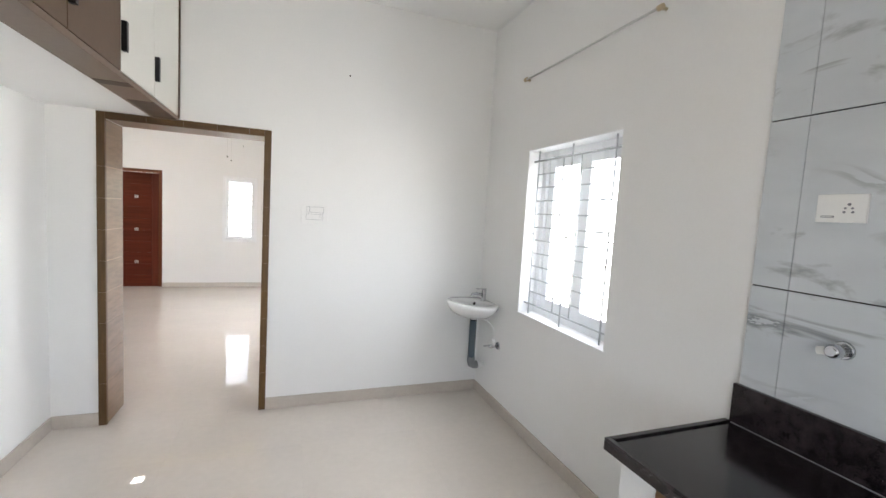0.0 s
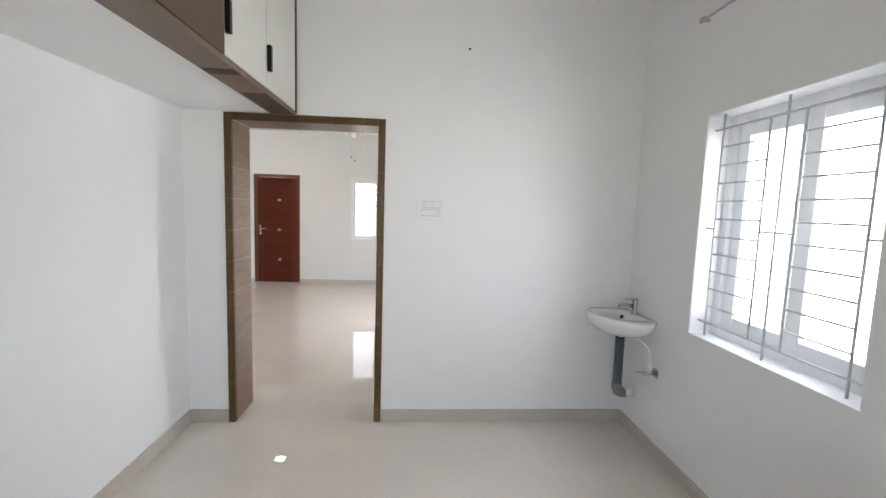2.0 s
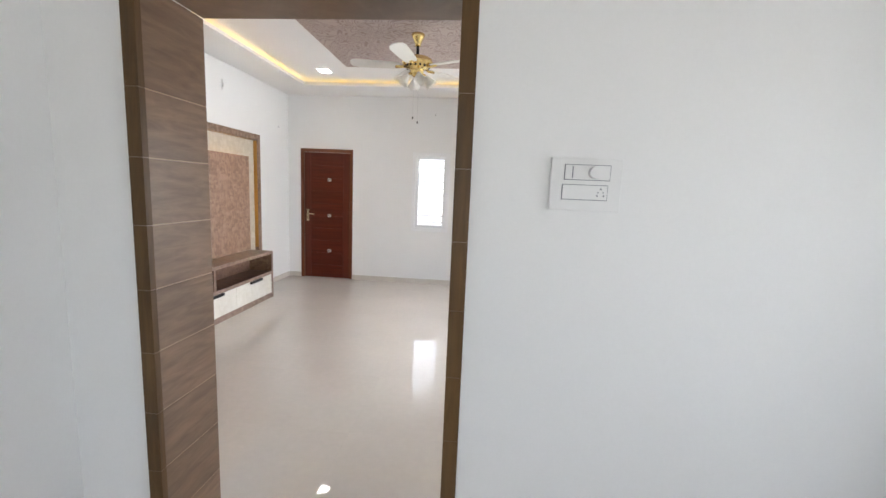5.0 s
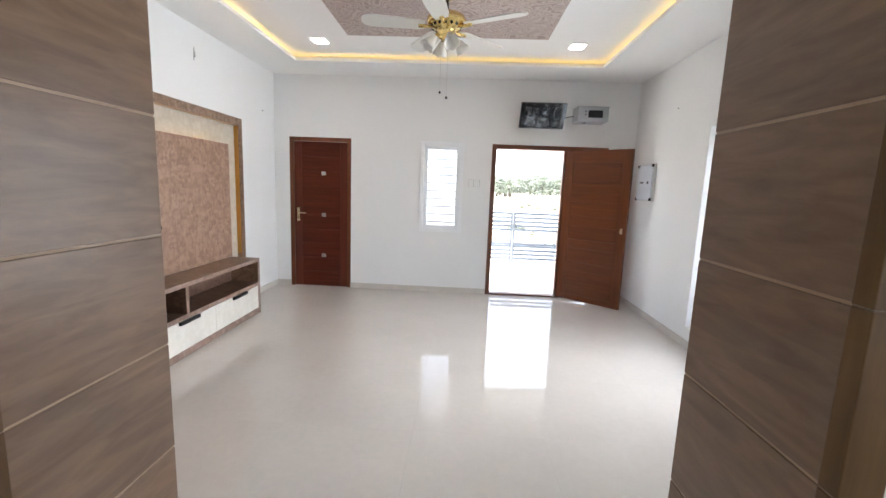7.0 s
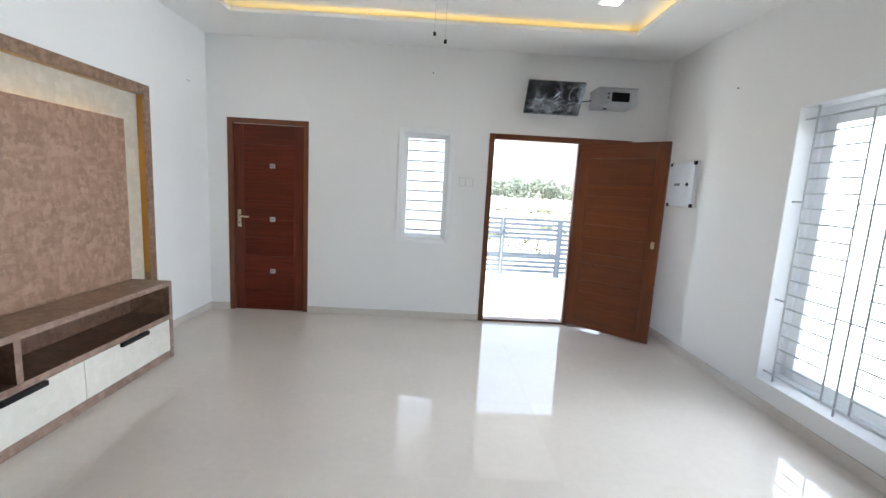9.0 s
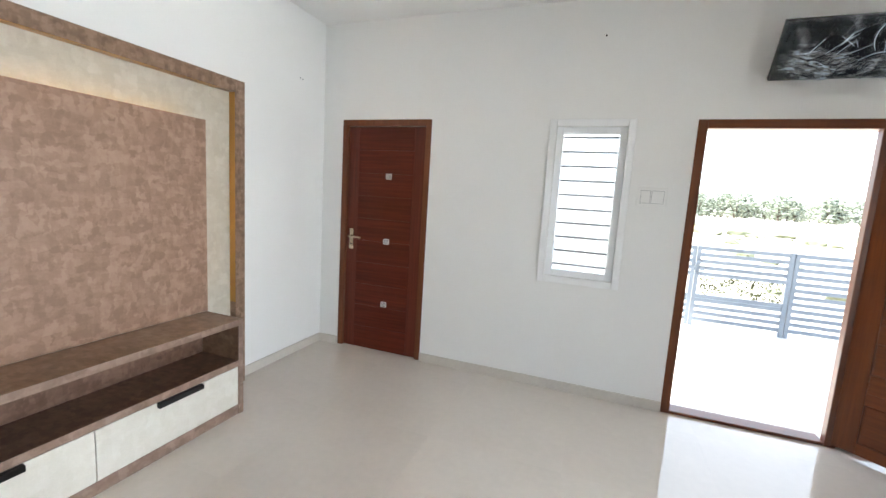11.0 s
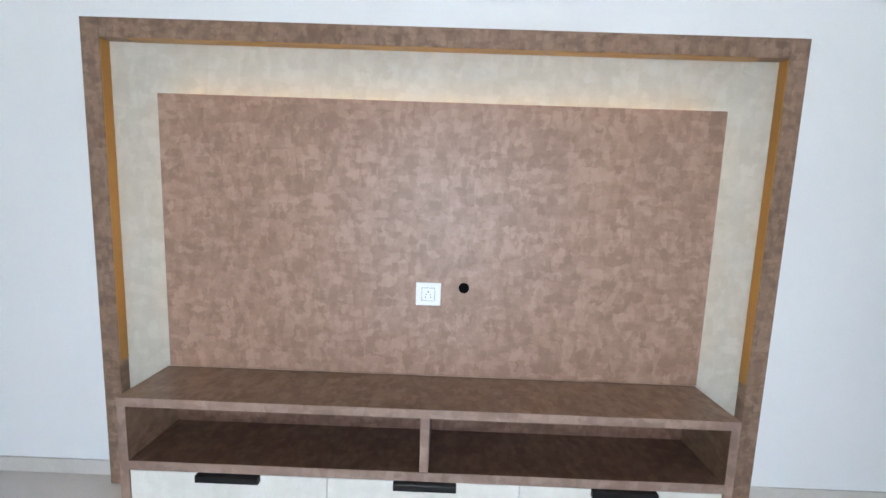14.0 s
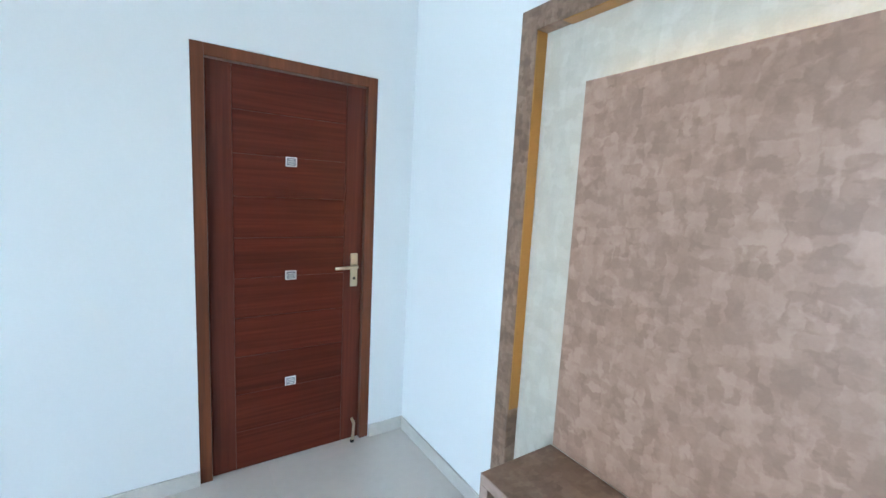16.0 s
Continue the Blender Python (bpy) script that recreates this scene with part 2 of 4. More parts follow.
def add_tube(bm, pts, r, sides=12, caps=True):
    """A round tube along a polyline; r may be one radius or one for each point."""
    pts = [Vector(p) for p in pts]
    rs = r if isinstance(r, (list, tuple)) else [r] * len(pts)
    rings = []
    ref = None
    for i, p in enumerate(pts):
        d = (pts[min(i + 1, len(pts) - 1)] - pts[max(i - 1, 0)]).normalized()
        if ref is None:
            ref = d.orthogonal().normalized()
        u = (ref - d * ref.dot(d)).normalized()
        ref = u
        w = d.cross(u)
        rings.append([bm.verts.new(p + (u * math.cos(2 * math.pi * k / sides) + w * math.sin(2 * math.pi * k / sides)) * rs[i]) for k in range(sides)])
    for a, c in zip(rings, rings[1:]):
        for k in range(sides):
            f = bm.faces.new((a[k], a[(k + 1) % sides], c[(k + 1) % sides], c[k]))
            f.smooth = True
    if caps:
        bm.faces.new(rings[0][::-1])
        bm.faces.new(rings[-1])
    return bm


def tube(pts, r, sides=12, caps=True):
    return add_tube(bmesh.new(), pts, r, sides, caps)


def lathe(profile, centre, sides=28):
    """A turned shape: profile of (radius, height) round an upright axis at centre."""
    bm = bmesh.new()
    cx, cy, cz = centre
    rings = []
    for r, z in profile:
        if r < 1e-5:
            rings.append([bm.verts.new((cx, cy, cz + z))])
        else:
            rings.append([bm.verts.new((cx + r * math.cos(2 * math.pi * k / sides), cy + r * math.sin(2 * math.pi * k / sides), cz + z)) for k in range(sides)])
    for a, c in zip(rings, rings[1:]):
        for k in range(sides):
            q = [a[k % len(a)], a[(k + 1) % len(a)], c[(k + 1) % len(c)], c[k % len(c)]]
            q = list(dict.fromkeys(q))
            if len(q) > 2:
                f = bm.faces.new(q)
                f.smooth = True
    bmesh.ops.recalc_face_normals(bm, faces=bm.faces)
    return bm


def thing(name, place, label, category, group="", kind=""):
    ob = new(name)
    ob.location = place
    ob.empty_display_size = 0.1
    return tagged(ob, label, category, group, kind)


def part(name, bm, material, parent=None, label="", local=False):
    """Links a bmesh, given in world metres (or in its parent's when local), as one mesh."""
    me = bpy.data.meshes.new(name)
    if parent is not None and not local:
        root, off = parent, Vector((0, 0, 0))
        while root is not None:
            off += root.location
            root = root.parent
        bmesh.ops.translate(bm, verts=bm.verts, vec=-off)
    bm.to_mesh(me)
    bm.free()
    me.materials.append(material)
    ob = new(name, me)
    ob.parent = parent
    return tagged(ob, label)


def setting(name, bm, material, label, category):
    return tagged(part(name, bm, material), label, category, kind="structure")


# ---- plan ----
KW, KE, KS, KN, KH = -1.21, 1.94, -1.2, 4.18, 3.24
LW, LE, LS, LN, LH = -2.98, 1.94, 4.485, 9.53, 2.93
KDOOR = (-0.940, 0.130, 2.160)
SDOOR = (-2.752, -1.870, 2.090)
NDOOR = (-2.773, -1.903, 2.105)
FDOOR = (0.037, 1.590, 2.092)
NWIN = (-0.885, -0.392, 0.915, 2.045)
KWIN = (2.560, 3.500, 0.900, 2.128)
EWIN = (6.190, 7.837, 0.205, 2.150)


def wall_mesh(axis, a0, a1, f0, f1, z0, z1, holes=()):
    """A thick wall along an axis, with holes (a0, a1, z0, z1) through it."""
    bm = bmesh.new()
    cuts = sorted({a0, a1, *[h[0] for h in holes], *[h[1] for h in holes]})
    for c0, c1 in zip(cuts, cuts[1:]):
        spans = [(z0, z1)]
        for h in holes:
            if h[0] <= c0 + 1e-6 and h[1] >= c1 - 1e-6:
                spans = [s for s in ((z0, h[2]), (h[3], z1)) if s[1] - s[0] > 1e-4]
        for s0, s1 in spans:
            if axis == "x":
                add_box(bm, c0, c1, f0, f1, s0, s1)
            else:
                add_box(bm, f0, f1, c0, c1, s0, s1)
    return bm


TOP = 3.45
setting("wall_kitchen_west", wall_mesh("y", KS - 0.15, KN, KW - 0.15, KW, -0.1, TOP), M_WALL, "plain white plastered kitchen wall", "wall")
setting("wall_kitchen_south", wall_mesh("x", KW, KE, KS - 0.15, KS, -0.1, TOP, [(-0.95, 0.55, 1.0, 2.2)]), M_WALL, "plain white plastered wall closing the kitchen", "wall")
setting("wall_middle", wall_mesh("x", LW - 0.15, KE, KN, LS, -0.1, TOP, [(KDOOR[0], KDOOR[1], -0.1, KDOOR[2]), (SDOOR[0], SDOOR[1], -0.1, SDOOR[2])]), M_WALL, "white plastered wall between kitchen and living room", "wall")
setting("wall_living_west", wall_mesh("y", LS, LN, LW - 0.15, LW, -0.1, TOP), M_WALL, "white plastered wall behind the television unit", "wall")
setting("wall_living_north", wall_mesh("x", LW - 0.15, LE, LN, LN + 0.2, -0.1, TOP, [(NDOOR[0], NDOOR[1], -0.1, NDOOR[2]), (*NWIN[:2], *NWIN[2:]), (FDOOR[0], FDOOR[1], -0.1, FDOOR[2])]), M_WALL, "white plastered wall with the entrance door", "wall")
setting("wall_east", wall_mesh("y", KS - 0.15, LN + 0.2, KE, KE + 0.22, -0.1, TOP, [KWIN, EWIN]), M_WALL, "white plastered outer wall with two grilled windows", "wall")
setting("roof_slab", box(LW - 0.15, KE + 0.22, KS - 0.15, LN + 0.2, TOP, TOP + 0.12), M_WALL, "concrete roof slab above the rooms", "roof")
setting("ceiling_kitchen", box(KW, KE, KS, KN, KH, KH + 0.05), M_CEIL, "plain white kitchen ceiling", "ceiling")

# living-room ceiling: a flat border, an upstand and a raised tray
TX0, TX1, TY0, TY1, TZ, LIP = -2.42, 1.235, 5.06, 8.91, 3.01, 0.12
bm = bmesh.new()
for x0, x1, y0, y1 in ((LW, LE, TY1, LN), (LW, LE, LS, TY0), (LW, TX0, TY0, TY1), (TX1, LE, TY0, TY1)):
    add_box(bm, x0, x1, y0, y1, LH, LH + 0.035)
add_box(bm, TX0 - LIP, TX1 + LIP, TY0 - LIP, TY1 + LIP, TZ, TZ + 0.05)
for x0, x1, y0, y1 in ((TX0 - LIP - 0.02, TX0 - LIP, TY0 - LIP, TY1 + LIP), (TX1 + LIP, TX1 + LIP + 0.02, TY0 - LIP, TY1 + LIP), (TX0 - LIP, TX1 + LIP, TY0 - LIP - 0.02, TY0 - LIP), (TX0 - LIP, TX1 + LIP, TY1 + LIP, TY1 + LIP + 0.02)):
    add_box(bm, x0, x1, y0, y1, LH + 0.035, TZ + 0.05)
setting("ceiling_living", bm, M_CEIL, "white false ceiling with a raised tray", "ceiling")

# ---- doorway between the rooms ----
kx0, kx1, kz = KDOOR
liner = thing("doorway_lining", ((kx0 + kx1) / 2, (KN + LS) / 2, 0), "walnut-print lining and olive-brown casing of an open doorway", "door frame", kind="structure")
CW, JT = 0.048, 0.045
BANDS = [0.0, 0.30, 0.515, 0.73, 0.945, 1.16, 1.373, 1.588, 1.80, kz - JT]
for x0, x1 in ((kx0, kx0 + CW), (kx1 - CW, kx1)):
    for z0, z1 in zip(BANDS, BANDS[1:-1] + [kz]):
        part("casing_board", box(x0, x1, KN - 0.014, KN + 0.012, z0 + 0.001, z1 - 0.001, 0.0015), M_CASE, liner, "olive-brown casing board")
    for z in BANDS[1:-1]:
        part("casing_joint", box(x0 + 0.001, x1 - 0.001, KN - 0.0132, KN + 0.011, z - 0.0008, z + 0.0008), M_JAMB, liner, "paler joint strip")
HEAD = [kx0 + CW, kx0 + 0.28, kx0 + 0.50, kx0 + 0.71, kx0 + 0.92, kx1 - CW]
for x0, x1 in zip(HEAD, HEAD[1:]):
    part("casing_board", box(x0 + 0.001, x1 - 0.001, KN - 0.014, KN + 0.012, kz - CW, kz, 0.0015), M_CASE_HEAD, liner, "olive-brown casing board")
for x0, x1 in ((kx0, kx0 + 0.046), (kx1 - JT, kx1)):
    for z0, z1 in zip(BANDS, BANDS[1:]):
        part("lining_board", box(x0, x1, KN + 0.012, LS, z0 + 0.002, z1 - 0.002, 0.0015), M_JAMB, liner)
    for z in BANDS[1:-1]:
        part("joint_strip", box(x0 + 0.002, x1 - 0.002, KN + 0.013, LS - 0.001, z - 0.002, z + 0.002), M_LINE, liner, "pale joint strip")
part("lintel_lining", box(kx0 + 0.046, kx1 - JT, KN + 0.012, LS, kz - JT, kz, 0.002), M_JAMB, liner)

# ---- skirting ----
SK_H, SK_L, SK_T = 0.092, 0.076, 0.012


def skirt_x(x0, x1, face, into, h=SK_L):
    return setting("baseboard", box(x0, x1, min(face, face + into * SK_T), max(face, face + into * SK_T), 0, h, 0.002), M_SKIRT if h == SK_H else M_SKIRT_PALE, "glossy beige tile skirting along the wall", "skirting")


def skirt_y(y0, y1, face, into, h=SK_L):
    return setting("baseboard", box(min(face, face + into * SK_T), max(face, face + into * SK_T), y0, y1, 0, h, 0.002), M_SKIRT if h == SK_H else M_SKIRT_PALE, "glossy beige tile skirting along the wall", "skirting")


skirt_x(KW, kx0, KN, -1, SK_H), skirt_x(kx1, KE, KN, -1, SK_H)
skirt_y(KS, KN - SK_T, KW, 1, SK_H), skirt_y(KS, KN - SK_T, KE, -1, SK_H)
skirt_x(LW, NDOOR[0], LN, -1), skirt_x(NDOOR[1], FDOOR[0], LN, -1), skirt_x(FDOOR[1], LE, LN, -1)
skirt_x(LW, SDOOR[0], LS, 1), skirt_x(SDOOR[1], kx0, LS, 1), skirt_x(kx1, LE, LS, 1)
skirt_y(LS + SK_T, 5.427, LW, 1), skirt_y(8.547, LN - SK_T, LW, 1), skirt_y(LS + SK_T, LN - SK_T, LE, -1)


# ---- flush doors with inlays ----
def ornament(parent, x, y, z):
    """A small square plaque with a cross-shaped cut."""
    o = part("inlay", box(x - 0.028, x + 0.028, y - 0.005, y + 0.003, z - 0.024, z + 0.024, 0.0035), M_PLASTIC, parent, "small silver-white inlay plate")
    part("inlay_field", box(x - 0.0225, x + 0.0225, y - 0.0062, y - 0.004, z - 0.0185, z + 0.0185, 0.0008), M_PLATE_LINE, o, "dark inlay field")
    for dz in (-0.0105, 0.0, 0.0105):
        part("inlay_bar", box(x - 0.012, x + 0.012, y - 0.0074, y - 0.005, z + dz - 0.0018, z + dz + 0.0018, 0.0008), M_PLASTIC, o, "silver-white bar")
    for dx in (-0.0165, 0.0165):
        part("inlay_bar", box(x + dx - 0.0012, x + dx + 0.0012, y - 0.0074, y - 0.005, z - 0.009, z + 0.009, 0.0006), M_PLASTIC, o, "silver-white bar")
    return o


def flush_door(name, width, height, handle_x, inlay_x, stopper, drop=0.0):
    """Closed door in its frame; front face looks along -y, local x from 0 to width."""
    d = thing(name, (0, 0, 0), "closed red-brown veneered door with three silver inlays", "door", "inlaid room doors", "structure")
    fw, dp = 0.054, 0.09
    part("door_frame", box(0, fw, 0.004, dp, 0, height, 0.003), M_FRAME, d, "red-brown timber frame", True)
    part("door_frame", box(width - fw, width, 0.004, dp, 0, height, 0.003), M_FRAME, d, "red-brown timber frame", True)
    part("door_frame", box(fw, width - fw, 0.004, dp, height - fw, height, 0.003), M_FRAME, d, "red-brown timber frame", True)
    leaf = part("door_leaf", box(fw + 0.003, width - fw - 0.003, 0.036, 0.07, 0.001, height - fw - 0.003, 0.002), M_GROOVE, d, "dark core of the leaf", True)
    lx0, lx1, lz1 = fw + 0.004, width - fw - 0.004, height - fw - 0.004
    sw = 0.105
    for x0, x1 in ((lx0, lx0 + sw), (lx1 - sw, lx1)):
        part("stile", box(x0, x1, 0.030, 0.037, 0.009, lz1, 0.001), M_STILE, leaf, "", True)
    rows_z = [0.009 + (lz1 - 0.009) * k / 10 for k in range(11)]
    for z0, z1 in zip(rows_z, rows_z[1:]):
        part("veneer_panel", box(lx0 + sw + 0.0015, lx1 - sw - 0.0015, 0.0305, 0.037, z0 + 0.001, z1 - 0.001, 0.0008), M_DOOR, leaf, "", True)
    for z in (1.617, 1.035, 0.452):
        ornament(leaf, inlay_x, 0.028, z - drop)
    s = 1 if handle_x < width / 2 else -1
    h = part("lever_handle", box(handle_x - 0.021, handle_x + 0.021, 0.022, 0.031, 0.938, 1.128, 0.003), M_NICKEL, leaf, "satin brass lever handle on a plate", True)
    part("lever", tube([(handle_x, 0.028, 1.058), (handle_x, -0.022, 1.058), (handle_x + s * 0.02, -0.03, 1.058), (handle_x + s * 0.125, -0.03, 1.055)], [0.010, 0.010, 0.010, 0.008]), M_NICKEL, h, "", True)
    part("keyhole", tube([(handle_x, 0.023, 0.985), (handle_x, 0.0195, 0.985)], 0.008), M_BLACK, h, "", True)
    if stopper:
        st = part("door_stopper", tube([(handle_x + s * -0.01, 0.03, 0.125), (handle_x + s * -0.01, -0.006, 0.115), (handle_x + s * -0.004, -0.012, 0.05), (handle_x, -0.010, 0.012)], [0.008, 0.009, 0.008, 0.010]), M_NICKEL, leaf, "small metal foot stopper", True)
        part("stopper_foot", lathe([(0.0, 0), (0.012, 0), (0.013, 0.012), (0.006, 0.02), (0, 0.02)], (handle_x, -0.010, 0.002), 14), M_BLACK, st, "black rubber foot", True)
    return d


nd = flush_door("door_1", NDOOR[1] - NDOOR[0], NDOOR[2], 0.11, 0.472, False)
nd.matrix_basis = pose(NDOOR[0], LN, 0)
w = SDOOR[1] - SDOOR[0]
sd = flush_door("door_2", w, SDOOR[2], w - 0.105, 0.432, True, 0.010)
sd.matrix_basis = pose(SDOOR[1], LS, 0, 0, 0, 180)


# ---- windows ----
def bar_grille(parent, axis, plane, panels, centres, lo, hi, z0, z1, zmid, count, bar=0.0068, ends=(0.075, 0.078)):
    """Steel grille: panels of close rungs between uprights, single uprights between them, two long rails."""
    def put(name, p, q, r):
        a = (plane, p[0], p[1]) if axis == "y" else (p[0], plane, p[1])
        c = (plane, q[0], q[1]) if axis == "y" else (q[0], plane, q[1])
        part(name, tube([a, c], r, 8), M_BAR, parent, "white painted steel bar")
    rail0, rail1 = z0 + ends[0], z1 - ends[1]
    for z in (rail0, rail1):
        put("rail", (lo, z), (hi, z), bar)
    for a, c in panels:
        for u in (a, c):
            reach = (z0, z1) if (u in (panels[0][0], panels[-1][1])) else (rail0, rail1)
            put("upright", (u, reach[0]), (u, reach[1]), bar)
        for k in range(1, count + 1):
            z = rail0 + (rail1 - rail0) * k / (count + 1)
            put("rung", (a, z), (c, z), bar * 0.9)
    for u in centres:
        put("upright", (u, z0), (u, z1), bar)
    gaps = [(lo, panels[0][0])] + [(a[1], c[0]) for a, c in zip(panels, panels[1:])] + [(panels[-1][1], hi)]
    for zm in zmid:
        for a, c in gaps:
            put("tie", (a, zm), (c, zm), bar * 0.9)


def sash_y(parent, x0, x1, y0, y1, z0, z1, fw=0.055):
    """A uPVC sash across y, with glass."""
    s = part("sash", box(x0, x1, y0, y0 + fw, z0, z1, 0.004), M_UPVC, parent, "white plastic sash")
    part("sash_stile", box(x0, x1, y1 - fw, y1, z0, z1, 0.004), M_UPVC, s)
    part("sash_rail", box(x0 + 0.001, x1 - 0.001, y0 + fw, y1 - fw, z0, z0 + fw, 0.004), M_UPVC, s)
    part("sash_rail", box(x0 + 0.001, x1 - 0.001, y0 + fw, y1 - fw, z1 - fw, z1, 0.004), M_UPVC, s)
    g = part("pane", box((x0 + x1) / 2 - 0.003, (x0 + x1) / 2 + 0.003, y0 + fw, y1 - fw, z0 + fw, z1 - fw), M_GLASS, s, "clear glass pane")
    g.visible_shadow = False


def window_y(name, win, sashes, panels, centres, zmid, count, label, bar, ends=(0.075, 0.078)):
    y0, y1, z0, z1 = win
    w = thing(name, (KE + 0.12, (y0 + y1) / 2, z0), label, "window", kind="structure")
    xa, xb = KE + 0.13, KE + 0.20
    f = part("window_frame", box(xa, xb, y0, y0 + 0.05, z0, z1, 0.004), M_UPVC, w, "white plastic frame")
    part("frame_side", box(xa, xb, y1 - 0.05, y1, z0, z1, 0.004), M_UPVC, f)
    part("frame_rail", box(xa, xb, y0 + 0.05, y1 - 0.05, z0, z0 + 0.05, 0.004), M_UPVC, f)
    part("frame_rail", box(xa, xb, y0 + 0.05, y1 - 0.05, z1 - 0.05, z1, 0.004), M_UPVC, f)
    part("window_sill", box(KE - 0.006, xa, y0 + 0.001, y1 - 0.001, z0 - 0.0, z0 + 0.006, 0.002), M_REVEAL, w, "white painted sill")
    part("reveal", box(KE + 0.002, xa, y1 - 0.006, y1 - 0.001, z0 + 0.006, z1 - 0.001), M_REVEAL, w, "white painted reveal")
    part("reveal", box(KE + 0.002, xa, y0 + 0.001, y0 + 0.006, z0 + 0.006, z1 - 0.001), M_REVEAL, w, "white painted reveal")
    part("reveal", box(KE + 0.002, xa, y0 + 0.006, y1 - 0.006, z1 - 0.006, z1 - 0.001), M_REVEAL, w, "white painted reveal")
    n = sashes
    span = (y1 - y0 - 0.1) / n
    for k in range(n):
        a = y0 + 0.05 + span * k
        off = 0.022 if k % 2 else 0.0
        sash_y(w, xa + 0.006 + off, xa + 0.032 + off, a - (0.02 if k else 0), a + span, z0 + 0.05, z1 - 0.05, 0.072)
    g = part("grille", tube([(KE + 0.05, y0, z0 + ends[0] + 0.006), (KE + 0.05, y1, z0 + ends[0] + 0.006)], bar * 0.7, 8), M_BAR, w, "white painted steel bar")
    bar_grille(g, "y", KE + 0.05, panels, centres, y0 + 0.005, y1 - 0.005, z0 + 0.006, z1 - 0.006, zmid, count, bar, ends)
    return w


window_y("window_1", KWIN, 2, [(2.655, 2.950), (3.134, 3.432)], [3.045], [1.508], 10, "white plastic sliding window behind a white steel grille", 0.0055)
window_y("window_2", EWIN, 2, [(6.280, 6.650), (6.831, 7.192), (7.373, 7.744)], [6.740, 7.283], [0.804, 1.508], 17, "tall white plastic sliding window behind a white steel grille", 0.0066, (0.051, 0.079))

# narrow north window
x0, x1, z0, z1 = NWIN
nw = thing("window_3", ((x0 + x1) / 2, LN + 0.1, z0), "narrow white window with horizontal steel bars", "window", kind="structure")
BW = 0.052
arch = part("architrave", box(x0 - BW, x0, LN - 0.016, LN, z0 - BW, z1 + BW, 0.004), M_REVEAL, nw, "raised white plaster band")
part("band_side", box(x1, x1 + BW, LN - 0.016, LN, z0 - BW, z1 + BW, 0.004), M_REVEAL, arch)
part("band_head", box(x0, x1, LN - 0.016, LN, z1, z1 + BW, 0.004), M_REVEAL, arch)
part("band_foot", box(x0, x1, LN - 0.016, LN, z0 - BW, z0, 0.004), M_REVEAL, arch)
wf = part("window_frame", box(x0, x0 + 0.05, LN + 0.012, LN + 0.072, z0, z1, 0.004), M_UPVC, nw, "white plastic frame")
part("frame_side", box(x1 - 0.05, x1, LN + 0.012, LN + 0.072, z0, z1, 0.004), M_UPVC, wf)
part("frame_rail", box(x0 + 0.05, x1 - 0.05, LN + 0.012, LN + 0.072, z0, z0 + 0.05, 0.004), M_UPVC, wf)
part("frame_rail", box(x0 + 0.05, x1 - 0.05, LN + 0.012, LN + 0.072, z1 - 0.05, z1, 0.004), M_UPVC, wf)
g = part("pane", box(x0 + 0.05, x1 - 0.05, LN + 0.125, LN + 0.131, z0 + 0.05, z1 - 0.05), M_FROST, nw, "frosted glass pane")
g.visible_shadow = False
for k in range(10):
    z = z0 + 0.085 + (z1 - z0 - 0.15) * k / 9
    part("rung", tube([(x0 + 0.02, LN + 0.095, z), (x1 - 0.02, LN + 0.095, z)], 0.0090, 8), M_BAR_GREY, nw, "grey painted steel bar")
for u in (x0 + 0.035, x1 - 0.03):
    part("upright", tube([(u, LN + 0.095, z0), (u, LN + 0.095, z1)], 0.0090, 8), M_BAR_GREY, nw, "grey painted steel bar")

# ---- entrance door ----
fx0, fx1, fz = FDOOR
HX = 1.035
ed = thing("door_3", ((fx0 + fx1) / 2, LN + 0.05, 0), "open polished teak entrance door with a fixed side panel", "door", kind="structure")
FW = 0.06
part("door_frame", box(fx0, fx0 + FW, LN - 0.004, LN + 0.12, 0, fz, 0.004), M_TEAK_V, ed, "polished teak frame post")
part("door_frame", box(fx1 - FW, fx1, LN - 0.004, LN + 0.12, 0, fz, 0.004), M_TEAK_V, ed, "polished teak frame post")
part("door_frame", box(HX - 0.03, HX + 0.03, LN - 0.004, LN + 0.055, 0, fz - FW, 0.004), M_TEAK_V, ed, "polished teak frame post")
part("door_frame", box(fx0 + FW, fx1 - FW, LN - 0.003, LN + 0.12, fz - FW, fz, 0.004), M_TEAK, ed, "polished teak frame head")
part("threshold", box(fx0 + FW, HX - 0.03, LN - 0.002, LN + 0.12, 0, 0.022, 0.004), M_TEAK, ed, "dark teak threshold")
sx0, sx1, sz1 = HX + 0.03, fx1 - FW, fz - FW
side = part("side_light", box(sx0, sx0 + 0.055, LN + 0.010, LN + 0.050, 0.004, sz1, 0.003), M_TEAK_V, ed, "narrow glazed teak side light")
part("side_stile", box(sx1 - 0.055, sx1, LN + 0.010, LN + 0.050, 0.004, sz1, 0.003), M_TEAK_V, side)
for z0, z1 in ((0.004, 0.05), (0.98, 1.04), (sz1 - 0.07, sz1)):
    part("side_rail", box(sx0 + 0.055, sx1 - 0.055, LN + 0.011, LN + 0.049, z0, z1, 0.003), M_TEAK, side)
g = part("side_pane", box(sx0 + 0.055, sx1 - 0.055, LN + 0.028, LN + 0.032, 0.05, sz1 - 0.07), M_GLASS, side, "clear glass pane")
g.visible_shadow = False
